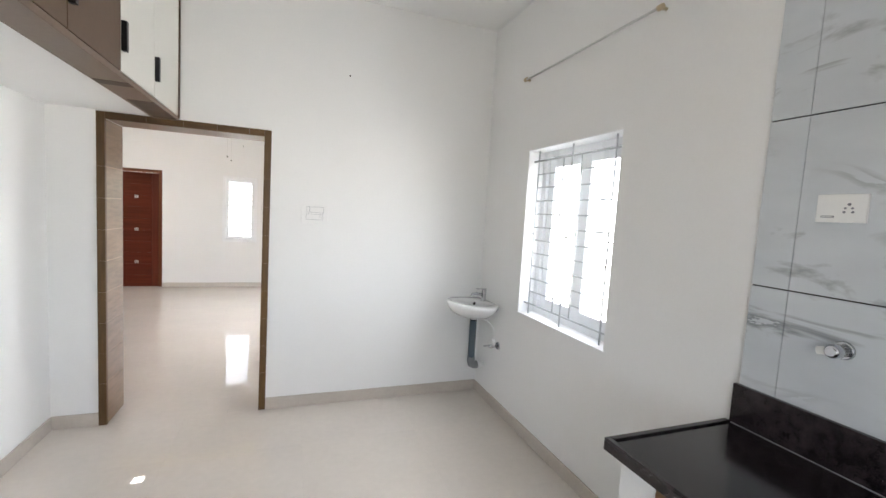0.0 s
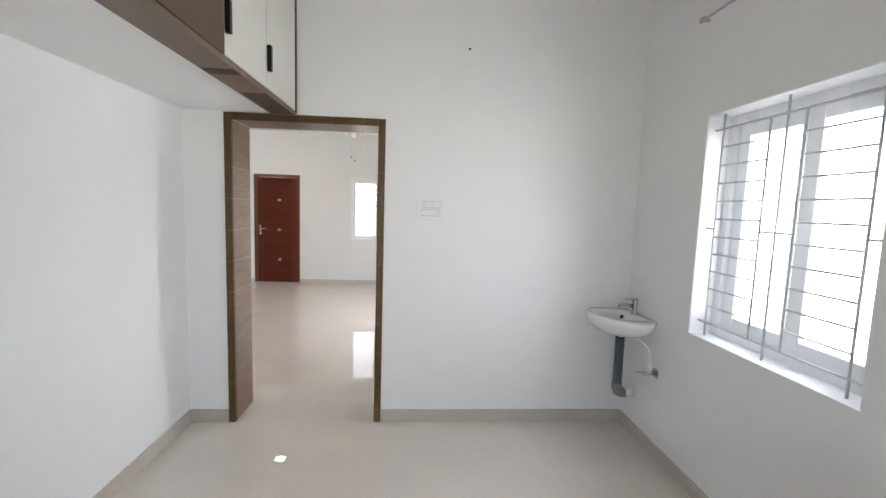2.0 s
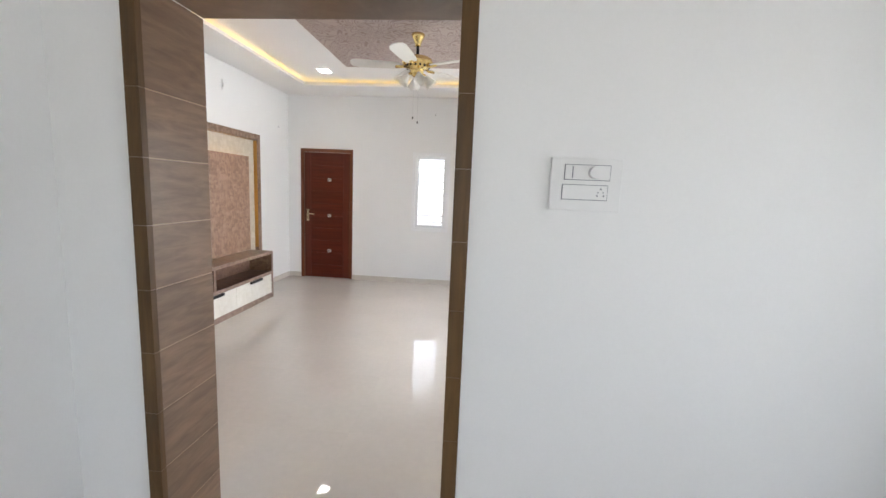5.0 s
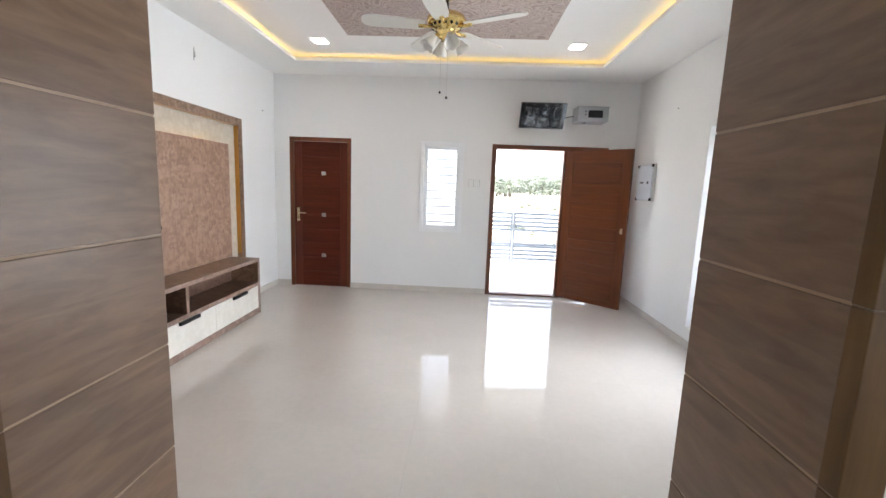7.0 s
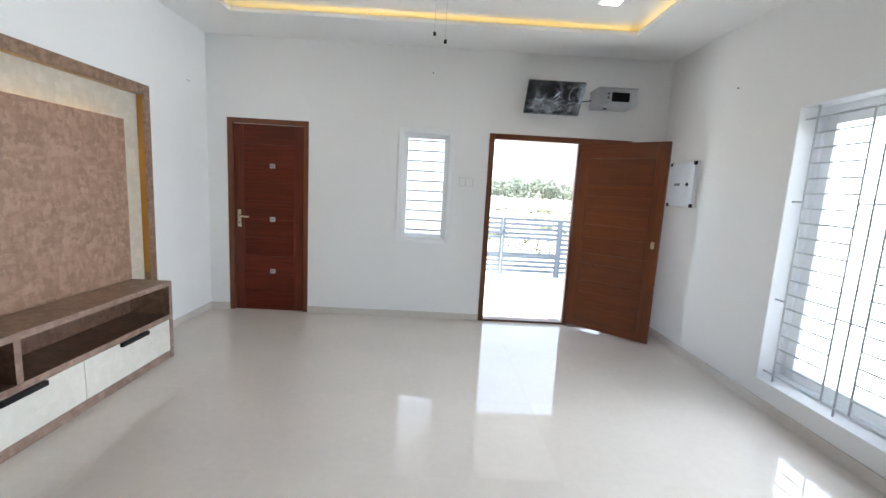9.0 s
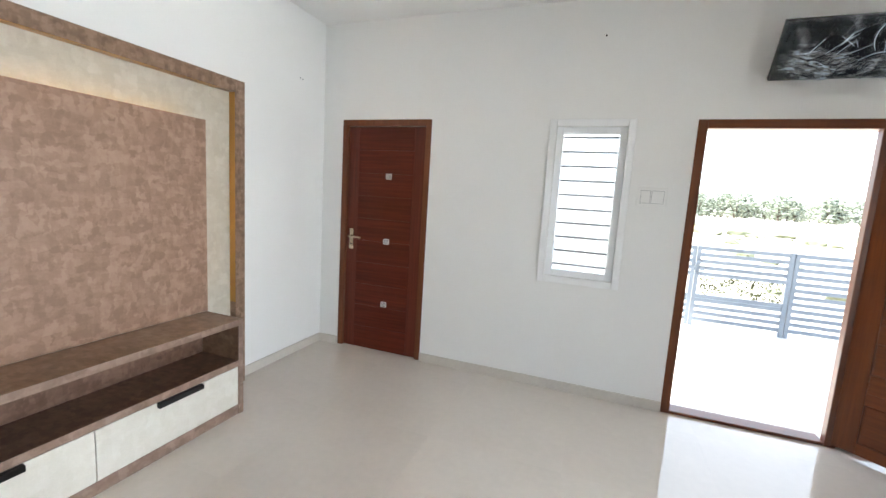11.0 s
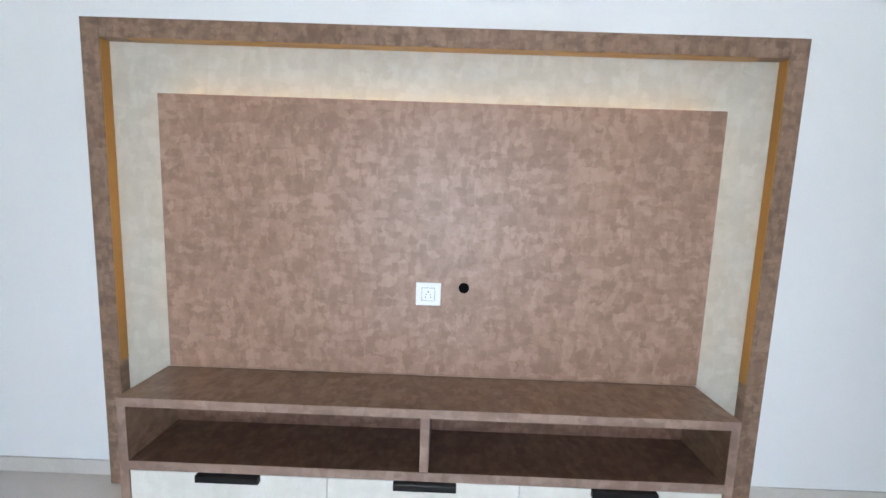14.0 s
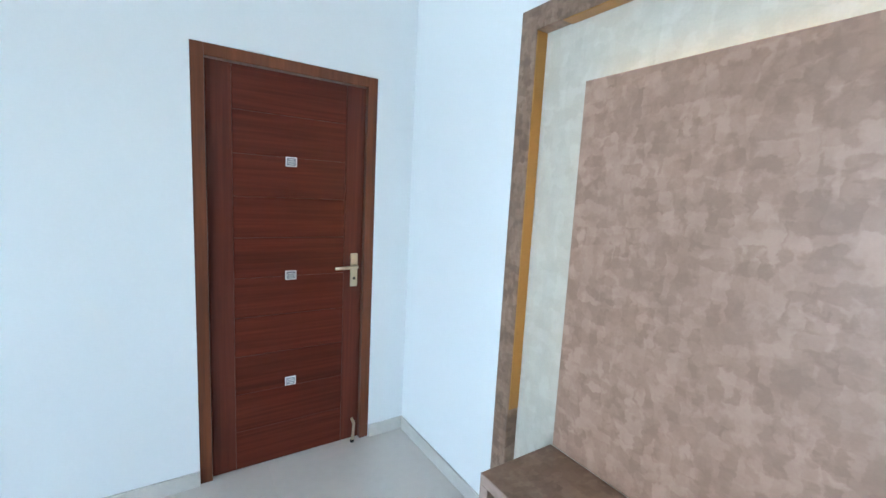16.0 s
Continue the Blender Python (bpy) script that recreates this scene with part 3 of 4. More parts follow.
# swung leaf, built along local x from its hinge
LEN, LHT, LT = 0.885, 2.004, 0.038
leaf = thing("door_leaf", (0, 0, 0), "", "")
leaf.parent = ed
leaf["label"] = "open panelled teak leaf"
ang = math.degrees(math.atan2(8.915 - 9.522, 1.700 - HX))
leaf.matrix_basis = pose(HX - ed.location.x, 9.522 - ed.location.y, 0.026, 0, 0, ang)
ST = 0.115
part("stile", box(0, ST, 0, LT, 0, LHT, 0.003), M_TEAK_V, leaf, "", True)
part("stile", box(LEN - ST, LEN, 0, LT, 0, LHT, 0.003), M_TEAK_V, leaf, "", True)
RAILS = [(0.0, 0.075), (0.33, 0.525), (0.72, 0.838), (1.015, 1.15), (1.333, 1.576), (1.85, LHT)]
BOARDS = [(0.405, 0.522), (0.723, 0.835), (1.018, 1.147), (1.336, 1.462)]
for a, c in RAILS:
    part("rail", box(ST, LEN - ST, 0.001, LT - 0.001, a, c, 0.002), M_TEAK, leaf, "", True)
for a, c in BOARDS:
    part("raised_board", box(ST + 0.004, LEN - ST - 0.004, -0.004, LT + 0.004, a, c, 0.004), M_TEAK, leaf, "raised teak cross board", True)
for (a, c), (d, e) in zip(RAILS, RAILS[1:]):
    p = part("panel", box(ST, LEN - ST, 0.009, LT - 0.009, c, d), M_GROOVE, leaf, "dark groove round a panel", True)
    part("panel_field", box(ST + 0.006, LEN - ST - 0.006, 0.005, LT - 0.005, c + 0.005, d - 0.005, 0.006), M_TEAK, p, "raised teak panel field", True)
for yy, s in ((0.0, -1), (LT, 1)):
    k = part("lock_plate", box(LEN - 0.072, LEN - 0.040, min(yy, yy + s * 0.004), max(yy, yy + s * 0.004), 0.965, 1.035, 0.002), M_NICKEL, leaf, "small brass lock plate", True)
    part("lock_knob", tube([(LEN - 0.055, yy + s * 0.003, 1.0), (LEN - 0.055, yy + s * 0.03, 1.0)], [0.011, 0.014]), M_NICKEL, k, "", True)

# ---- television wall ----
Y0, Y1, PX = 5.427, 8.547, LW
tv = thing("television_feature_wall", (LW, 7.0, 0), "brown suede-look television backdrop with a cream surround and warm strip light", "feature wall")
FX = -2.912
part("frame_post", box(LW, FX, Y0, Y0 + 0.082, 0, 2.172, 0.002), M_SUEDE_FRAME, tv, "brown laminate frame")
part("frame_post", box(LW, FX, Y1 - 0.082, Y1, 0, 2.172, 0.002), M_SUEDE_FRAME, tv, "brown laminate frame")
part("frame_head", box(LW, FX, Y0 + 0.082, Y1 - 0.082, 2.09, 2.172, 0.002), M_SUEDE_FRAME, tv, "brown laminate frame")
part("cream_surround", box(LW, LW + 0.014, Y0 + 0.082, Y1 - 0.082, 0.0, 2.09), M_CREAM, tv, "cream laminate surround")
for y0, y1, z0, z1 in ((Y0 + 0.082, Y0 + 0.085, 0.630, 2.088), (Y1 - 0.085, Y1 - 0.082, 0.630, 2.088), (Y0 + 0.20, Y1 - 0.20, 2.087, 2.09)):
    part("inner_band", box(LW + 0.016, FX - 0.004, y0, y1, z0, z1), M_GOLD, tv, "amber inner edge band")
part("backdrop_panel", box(-2.917, -2.892, 5.764, 8.219, 0.6285, 1.860, 0.002), M_SUEDE, tv, "brown suede-look laminate panel")
part("panel_batten", box(LW + 0.014, -2.917, 5.85, 8.13, 0.70, 1.78), M_CREAM, tv, "hidden batten")
part("light_strip", box(-2.952, -2.944, 5.80, 8.18, 1.826, 1.838), M_TVLED, tv, "warm strip light")
for y in (5.800, 8.177):
    part("light_strip", box(-2.952, -2.944, y, y + 0.006, 0.72, 1.79), M_TVLED, tv, "warm strip light")

cab = thing("television_cabinet", (-2.75, 6.98, 0), "long low brown television cabinet with cream drawers", "cabinet")
CX, CB, cy0, cy1 = -2.582, -2.93, 5.756, 8.210
BT = 0.036
part("top_board", box(-2.892, CX, cy0, cy1, 0.590, 0.628, 0.002), M_SUEDE_DARK, cab, "brown laminate top board")
part("top_edge", box(CX, CX + 0.003, cy0, cy1, 0.591, 0.627), M_EDGE, cab, "lighter brown edge band")
for y in (cy0, cy1 - BT):
    part("end_panel", box(CB + 0.04, CX, y, y + BT, 0.0, 0.590, 0.001), M_SUEDE_DARK, cab, "brown end panel")
    part("end_edge", box(CX, CX + 0.003, y, y + BT, 0.0, 0.590), M_EDGE, cab, "lighter brown edge band")
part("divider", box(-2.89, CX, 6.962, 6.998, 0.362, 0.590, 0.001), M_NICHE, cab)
part("divider_edge", box(CX, CX + 0.003, 6.962, 6.998, 0.363, 0.590), M_EDGE, cab, "lighter brown edge band")
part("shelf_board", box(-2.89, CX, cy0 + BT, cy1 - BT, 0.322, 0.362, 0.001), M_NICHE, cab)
part("shelf_edge", box(CX, CX + 0.003, cy0 + BT, cy1 - BT, 0.323, 0.361), M_EDGE, cab, "lighter brown edge band")
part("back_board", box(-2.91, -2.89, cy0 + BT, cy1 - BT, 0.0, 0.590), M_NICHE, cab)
part("plinth", box(-2.88, CX - 0.004, cy0 + BT, cy1 - BT, 0.0, 0.064, 0.001), M_EDGE, cab, "brown plinth")
splits = [cy0 + BT, 6.592, 7.366, cy1 - BT]
for (a, c), (h0, h1) in zip(zip(splits, splits[1:]), ((6.068, 6.322), (6.860, 7.112), (7.652, 7.912))):
    d = part("drawer", box(-2.86, CX - 0.001, a + 0.002, c - 0.002, 0.067, 0.318, 0.0015), M_DRAWER, cab, "cream laminate drawer front")
    part("handle", box(CX - 0.004, CX + 0.022, h0, h1, 0.290, 0.3195, 0.003), M_BLACK, d, "black edge-pull handle")


def socket_plate(name, place, turn, w, h, label, modules, holes):
    """A wall plate; local x across, z up, front along -y. modules: framed fields, holes: pin holes."""
    s = thing(name, (0, 0, 0), label, "switch plate")
    part("plate", box(-w / 2, w / 2, -0.012, 0, -h / 2, h / 2, 0.003), M_PLASTIC, s, "", True)
    for a, c, d, e in modules:
        f = part("module", box(a, c, -0.0145, -0.011, d, e, 0.0008), M_PLATE_LINE, s, "grey outline of a module", True)
        part("module_face", box(a + 0.0018, c - 0.0018, -0.0165, -0.012, d + 0.0018, e - 0.0018, 0.0008), M_PLASTIC, f, "", True)
    for x, z, r in holes:
        part("pin_hole", tube([(x, -0.014, z), (x, -0.0172, z)], r, 10), M_PLATE_LINE, s, "dark pin hole", True)
    s.matrix_basis = pose(*place, 0, 0, turn)
    return s


PINS = [(0, 0.012, 0.0035), (-0.009, 0.0, 0.0025), (0.009, 0.0, 0.0025), (-0.011, -0.012, 0.003), (0.011, -0.012, 0.003)]
socket_plate("socket_plate", (-2.892, 6.964, 1.018), 90, 0.112, 0.104, "white socket plate on the brown panel", [(-0.03, 0.03, -0.03, 0.03)], PINS)
hole = part("cable_hole", tube([(-2.893, 7.124, 1.050), (-2.889, 7.124, 1.050)], 0.024, 20), M_VOID, None)
tagged(hole, "round black cable hole in the brown panel", "cable hole")
ks = socket_plate("switch_plate", (0.457, KN, 1.557), 0, 0.200, 0.150, "white switch plate with a fan regulator and socket", [(-0.062, 0.066, 0.012, 0.056), (-0.066, 0.062, -0.044, 0.000)], [(x * 0.8 + 0.042, z * 0.8 - 0.021, r * 0.8) for x, z, r in PINS])
part("regulator_knob", tube([(0.022, -0.016, 0.034), (0.022, -0.030, 0.034)], [0.018, 0.016], 20), M_PLASTIC, ks, "round white regulator knob", True)
part("rocker_line", box(-0.041, -0.038, -0.0175, -0.016, 0.018, 0.050), M_PLATE_LINE, ks, "", True)
socket_plate("switch_plate", (-0.19, LN, 1.558), 0, 0.190, 0.130, "white switch plate beside the entrance door", [(-0.075, -0.012, -0.045, 0.045), (-0.005, 0.075, -0.045, 0.045)], [])
socket_plate("socket_plate", (KE - 0.010, 1.568, 1.705), -90, 0.132, 0.090, "white socket plate on the marble tiles", [(-0.050, -0.015, -0.030, -0.024)], [(x + 0.022, z, r * 1.2) for x, z, r in PINS])

# ---- outside ----
M_GROUND = two_scale("pale_dry_ground", (0.50, 0.46, 0.38), 0.9, amount=0.15, big=0.15, fine=6, bump=0.3)
M_PORCH = two_scale("pale_porch_tile", (0.80, 0.79, 0.76), 0.5, amount=0.05, big=1, fine=20)
M_PORCHROOF = two_scale("grey_concrete_soffit", (0.36, 0.355, 0.345), 0.8, amount=0.08, big=1, fine=25)
setting("ground", box(-600, 600, -600, 600, -0.5, -0.30), M_GROUND, "pale dry open ground", "ground")
setting("porch_floor", box(-5.0, 6.0, LN + 0.2, 12.75, -0.30, -0.05, 0.01), M_PORCH, "pale sunlit porch floor", "pavement")
setting("floor", box(LW - 0.1, KE + 0.1, KS - 0.1, LN + 0.2, -0.12, -0.008), M_GROUT, "glossy beige vitrified tile floor", "floor")
FLOOR = bpy.data.objects["floor"]
setting("porch_roof", box(-1.2, 6.0, LN + 0.2, 13.5, 3.36, 3.50, 0.01), M_PORCHROOF, "grey concrete roof slab over the porch", "roof")
for x in (-1.2, 4.9):
    setting("porch_column", box(x, x + 0.3, 13.1, 13.4, -0.05, 3.36, 0.01), M_WALL, "white plastered column under the porch roof", "column")

# ---- kitchen ----
# overhead loft with cupboard doors
loft = thing("loft_cupboard", (-0.8, 1.5, 2.15), "overhead loft cupboard with brown and cream doors", "cupboard", kind="")
LX = -0.470
M_LOFTBROWN = two_scale("brown_film_laminate", (0.128, 0.080, 0.051), 0.5, spec=0.3, amount=0.06, big=2, fine=30)
M_LOFTBASE = two_scale("brown_base_laminate", (0.175, 0.121, 0.086), 0.4, spec=0.3, amount=0.06, big=3, fine=40)
M_LOFTCREAM = two_scale("cream_door_laminate", (0.72, 0.71, 0.66), 0.35, amount=0.015, big=2, fine=60, bump=0.03)
M_PATCH = two_scale("bare_brown_patch", (0.058, 0.026, 0.012), 0.45, spec=0.3, amount=0.1, big=8, fine=40)
part("slab", box(KW, -0.622, KS, KN, 2.168, 2.26), M_CEIL, loft, "white painted loft slab")
part("base_board", box(-0.622, LX, KS, KN - 0.014, 2.152, 2.180, 0.002), M_LOFTBASE, loft, "brown laminate base board")
part("bare_patch", box(-0.60, LX + 0.001, 3.62, 4.12, 2.1505, 2.153), M_PATCH, loft, "darker bare patch")
part("bare_patch", box(-0.615, LX + 0.001, 3.22, 3.30, 2.1505, 2.153), M_PATCH, loft, "darker bare patch")
part("wall_strip", box(LX - 0.02, LX + 0.006, KN - 0.022, KN - 0.001, 2.17, KH), M_LOFTBROWN, loft, "dark strip against the wall")
edges = [4.156, 3.630, 3.132, 2.645, 2.150, 1.655, 1.160, 0.665, 0.170, -0.325, -0.82, KS]
for k, (a, c) in enumerate(zip(edges, edges[1:])):
    cream = k < 2
    d = part("door", box(LX - 0.018, LX, c + 0.002, a - 0.002, 2.184, KH - 0.006, 0.0015), M_LOFTCREAM if cream else M_LOFTBROWN, loft, "cream cupboard door" if cream else "brown cupboard door")
    part("handle", box(LX - 0.006, LX + 0.022, c + 0.003, c + 0.030, 2.277, 2.412, 0.003), M_BLACK, d, "black edge-pull handle")

# worktop and legs
top = thing("granite_worktop", (1.63, 0.3, 0.84), "black polished granite worktop against the tiled wall", "worktop")
CTX, CTY = 1.315, 1.838
slab = part("slab", box(CTX, KE - 0.012, KS, CTY, 0.840, 0.876, 0.003), M_GRANITE, top)
part("raised_lip", box(CTX, CTX + 0.022, KS, CTY, 0.876, 0.884, 0.003), M_GRANITE, top)
part("raised_lip", box(CTX + 0.022, KE - 0.034, CTY - 0.022, CTY, 0.876, 0.884, 0.003), M_GRANITE, top)
part("joint_line", box(KE - 0.0345, KE - 0.032, KS, CTY - 0.022, 0.876, 0.8785), M_ELBOW, top, "pale joint along the upstand")
part("upstand", box(KE - 0.032, KE - 0.012, KS, CTY - 0.014, 0.876, 1.030, 0.002), M_GRANITE, top)
sup = thing("worktop_support", (1.63, 1.6, 0), "white plastered wall carrying the granite worktop", "support", kind="")
part("pier", box(1.365, KE - 0.014, 1.66, 1.80, 0, 0.840, 0.003), M_WALL, sup)
part("apron", box(1.36, 1.385, KS, 1.655, 0.78, 0.840, 0.002), M_CASE, sup, "brown apron board under the worktop")

# marble wall tiles
def marble():
    m, n, l, b = shader("veined_grey_marble_tile", (0.62, 0.655, 0.685), 0.12)
    v = coords(n, l, (1, 1, 2.6), (0.65, 0, 0))
    f = noise_tex(n, l, v, 2.1, 5, 0.55, 0.9)
    plain = (0.60, 0.635, 0.665)
    vein = ramp(n, l, f, [(0.545, plain), (0.60, (0.40, 0.42, 0.44)), (0.635, (0.27, 0.285, 0.30)), (0.65, plain)])
    g = noise_tex(n, l, v, 0.9, 3)
    c = mixed(n, l, vein, plain, ramp(n, l, g, [(0.46, (0, 0, 0)), (0.60, (1, 1, 1))]))
    cloud = ramp(n, l, noise_tex(n, l, v, 3, 4), [(0.3, (0.90, 0.90, 0.91)), (0.7, (1, 1, 1))])
    l.new(mixed(n, l, c, cloud, 1.0, "MULTIPLY"), b.inputs["Base Color"])
    return m


M_MARBLE = marble()
tiles = thing("wall_tiling", (KE - 0.005, 0.3, 1.03), "large veined grey marble tiles with black joints", "wall tiles", kind="structure")
part("joint_backing", box(KE - 0.004, KE, KS, 1.815, 0.876, 3.235), M_BLACK, tiles, "black joint")
cols = [(1.6905, 1.815), (0.4885, 1.6885), (-0.7135, 0.4865), (KS, -0.7155)]
lines = [0.822, 1.417, 2.020, 2.622, 3.235]
for c0, c1 in cols:
    for z0, z1 in zip(lines, lines[1:]):
        part("tile", box(KE - 0.012, KE - 0.004, c0, c1, z0 + 0.0025, z1 - 0.0025, 0.0006), M_MARBLE, tiles)

tap = thing("wall_tap", (KE - 0.012, 1.515, 1.26), "chrome wall tap above the granite worktop", "tap")
part("flange", tube([(KE - 0.0125, 1.515, 1.26), (KE - 0.022, 1.515, 1.26)], [0.03, 0.026], 20), M_CHROME, tap)
part("body", tube([(KE - 0.02, 1.515, 1.26), (KE - 0.075, 1.515, 1.26), (KE - 0.085, 1.515, 1.26)], [0.02, 0.022, 0.014], 18), M_CHROME, tap)
part("stub", tube([(KE - 0.055, 1.515, 1.26), (KE - 0.06, 1.560, 1.25)], [0.014, 0.013], 14), M_PLASTIC, tap, "white capped outlet")

# conduit rod above the kitchen window
rod = thing("curtain_rod", (KE - 0.04, 2.96, 2.65), "thin pale metal rod with end caps above the window", "curtain rod")
part("tube", tube([(KE - 0.04, 2.36, 2.652), (KE - 0.04, 3.56, 2.648)], 0.0065, 12), M_PALE_STEEL, rod)
for y in (2.352, 3.558):
    cap = part("bracket", tube([(KE - 0.002, y, 2.65), (KE - 0.04, y, 2.65)], 0.008, 10), M_NICKEL, rod, "metal bracket")
    part("end_cap", tube([(KE - 0.04, y - 0.014, 2.65), (KE - 0.04, y + 0.014, 2.65)], 0.014, 14), M_NICKEL, cap)


# corner wash basin
def basin_ring(scale, z, inset=0.0):
    """Rounded quarter outline round the room corner."""
    pts = []
    cx, cy = KE - 0.002, KN - 0.002
    N = 30
    for k in range(N + 1):
        a = math.pi / 2 * k / N
        end = math.exp(-((a / 0.16) ** 2)) + math.exp(-(((math.pi / 2 - a) / 0.16) ** 2))
        r = (0.350 + 0.075 * math.sin(2 * a)) * (1 - 0.16 * end) * scale
        pts.append(Vector((cx - r * math.cos(a) - inset, cy - 1.30 * r * math.sin(a) - inset, z)))
    pts += [Vector((cx - inset, cy - 0.10 * scale - inset, z)), Vector((cx - inset - 0.02, cy - inset - 0.02, z)), Vector((cx - 0.10 * scale - inset, cy - inset, z))]
    return pts


def loop_solid(rings, close_bottom=True, close_top=False):
    bm = bmesh.new()
    vs = [[bm.verts.new(p) for p in r] for r in rings]
    for a, c in zip(vs, vs[1:]):
        k = len(a)
        for i in range(k):
            f = bm.faces.new((a[i], a[(i + 1) % k], c[(i + 1) % k], c[i]))
            f.smooth = True
    if close_bottom:
        bm.faces.new(vs[0])
    if close_top:
        bm.faces.new(vs[-1])
    bmesh.ops.recalc_face_normals(bm, faces=bm.faces)
    return bm


def toward(ring, c, s, z):
    return [Vector((c[0] + (p.x - c[0]) * s, c[1] + (p.y - c[1]) * s, z)) for p in ring]


basin = thing("corner_wash_basin", (KE - 0.15, KN - 0.15, 0.74), "small white ceramic corner wash basin on the wall", "wash basin")
o = basin_ring(1.0, 0.86)
bc = (KE - 0.165, KN - 0.165)
oc, du, dv = Vector((KE - 0.185, KN - 0.225)), Vector((0.635, 0.773)), Vector((0.773, -0.635))


def opening(k, z):
    """Oval mouth of the bowl, its long side across the corner."""
    pts = []
    for p in o:
        d = Vector((p.x, p.y)) - oc
        a = math.atan2(d.dot(dv) / 0.175, d.dot(du) / 0.105)
        q = oc + du * (0.105 * k * math.cos(a)) + dv * (0.175 * k * math.sin(a))
        pts.append(Vector((q.x, q.y, z)))
    return pts


rings = [toward(o, bc, 0.22, 0.732), toward(o, bc, 0.45, 0.738), toward(o, bc, 0.68, 0.758), toward(o, bc, 0.85, 0.788), toward(o, bc, 0.95, 0.818), toward(o, bc, 0.99, 0.842), toward(o, bc, 1.0, 0.856), toward(o, bc, 0.985, 0.866), toward(o, bc, 0.95, 0.870), opening(1.08, 0.870), opening(1.02, 0.866), opening(0.97, 0.850), opening(0.88, 0.815), opening(0.70, 0.786), opening(0.40, 0.770), opening(0.10, 0.764)]
bowl = part("bowl", loop_solid(rings, True, True), M_CERAMIC, basin)
part("overflow", tube([(KE - 0.118, KN - 0.150, 0.842), (KE - 0.131, KN - 0.164, 0.838)], 0.011, 14), M_BLACK, bowl, "black overflow hole")
part("waste", tube([(oc.x, oc.y, 0.763), (oc.x, oc.y, 0.768)], 0.02, 16), M_CHROME, bowl)
tx, ty = KE - 0.056, KN - 0.192
bt = thing("basin_tap", (tx, ty, 0.869), "chrome pillar tap on the corner basin", "tap")
part("body", tube([(tx, ty, 0.869), (tx, ty, 0.876), (tx, ty, 0.880), (tx, ty, 0.965)], [0.027, 0.027, 0.019, 0.021], 16), M_CHROME, bt)
part("spout", tube([(tx, ty, 0.925), (tx - 0.07, ty - 0.012, 0.936), (tx - 0.118, ty - 0.020, 0.934), (tx - 0.124, ty - 0.021, 0.916)], [0.014, 0.012, 0.011, 0.012], 12), M_CHROME, bt)
part("lever", box(tx - 0.075, tx + 0.018, ty - 0.014, ty + 0.014, 0.972, 0.980, 0.003), M_CHROME, bt, "flat chrome lever")
part("collar", tube([(tx, ty, 0.963), (tx, ty, 0.973)], [0.019, 0.017], 16), M_CHROME, bt)
basin.location.z += 0.012
bt.location.z += 0.012
px, py = 1.818, 4.025
wp = thing("waste_pipe", (px, py, 0.30), "grey plastic waste pipe under the basin", "pipe")
part("collar", tube([(px, py, 0.742), (px, py, 0.700)], [0.040, 0.030], 18), M_CERAMIC, wp, "white collar")
part("upright_pipe", tube([(px, py, 0.705), (px, py, 0.40), (px + 0.002, py, 0.335), (px + 0.015, py + 0.002, 0.305), (px + 0.045, py + 0.004, 0.295)], 0.031, 16), M_PIPE, wp)
part("elbow", tube([(px, py, 0.372), (px + 0.001, py, 0.335), (px + 0.010, py + 0.002, 0.306), (px + 0.030, py + 0.003, 0.295), (px + 0.060, py + 0.004, 0.295)], 0.035, 16), M_ELBOW, wp, "grey elbow joint")
part("gasket", tube([(px, py, 0.712), (px, py, 0.702)], 0.0335, 18), M_BLACK, wp, "thin black gasket")
part("outlet_pipe", tube([(px + 0.040, py + 0.004, 0.295), (KE + 0.0, py + 0.004, 0.295)], 0.024, 16), M_PLASTIC, wp, "white-painted outlet pipe")
av = thing("angle_valve", (KE, 3.768, 0.545), "chrome angle valve with a white hose under the basin", "valve")
part("flange", tube([(KE - 0.001, 3.768, 0.545), (KE - 0.008, 3.768, 0.545)], [0.034, 0.030], 18), M_CHROME, av)
part("body", tube([(KE - 0.006, 3.768, 0.545), (KE - 0.085, 3.768, 0.545)], [0.014, 0.016], 14), M_CHROME, av)
part("lever", box(KE - 0.135, KE - 0.078, 3.758, 3.778, 0.547, 0.556, 0.003), M_CHROME, av, "flat chrome lever")
part("outlet", tube([(KE - 0.045, 3.768, 0.545), (KE - 0.045, 3.768, 0.60)], [0.013, 0.015], 12), M_PLASTIC, av)
hose = [(KE - 0.045, 3.768, 0.595), (KE - 0.045, 3.773, 0.650), (KE - 0.050, 3.793, 0.695), (KE - 0.070, 3.840, 0.730), (KE - 0.110, 3.910, 0.747), (KE - 0.160, 3.985, 0.760)]
part("hose", tube(hose, 0.0075, 10), M_PLASTIC, av, "white flexible hose")


def wall_plug(x, y, z, axis, r=0.0065, mat=M_BLACK):
    d = Vector((0.006, 0, 0)) if axis == "x" else Vector((0, 0.006, 0))
    p = Vector((x, y, z))
    ob = part("wall_plug", tube([p - d, p + d], r, 10), mat)
    return tagged(ob, "small dark screw plug set in the plaster", "wall plug", "wall plugs")


wall_plug(0.689, KN, 2.652, "y"), wall_plug(-0.604, LN, 2.672, "y"), wall_plug(LW, 9.195, 2.382, "x", 0.0045, M_PLATE_LINE), wall_plug(LW, 9.225, 2.380, "x", 0.0045, M_PLATE_LINE), wall_plug(KE, 8.48, 2.42, "x")

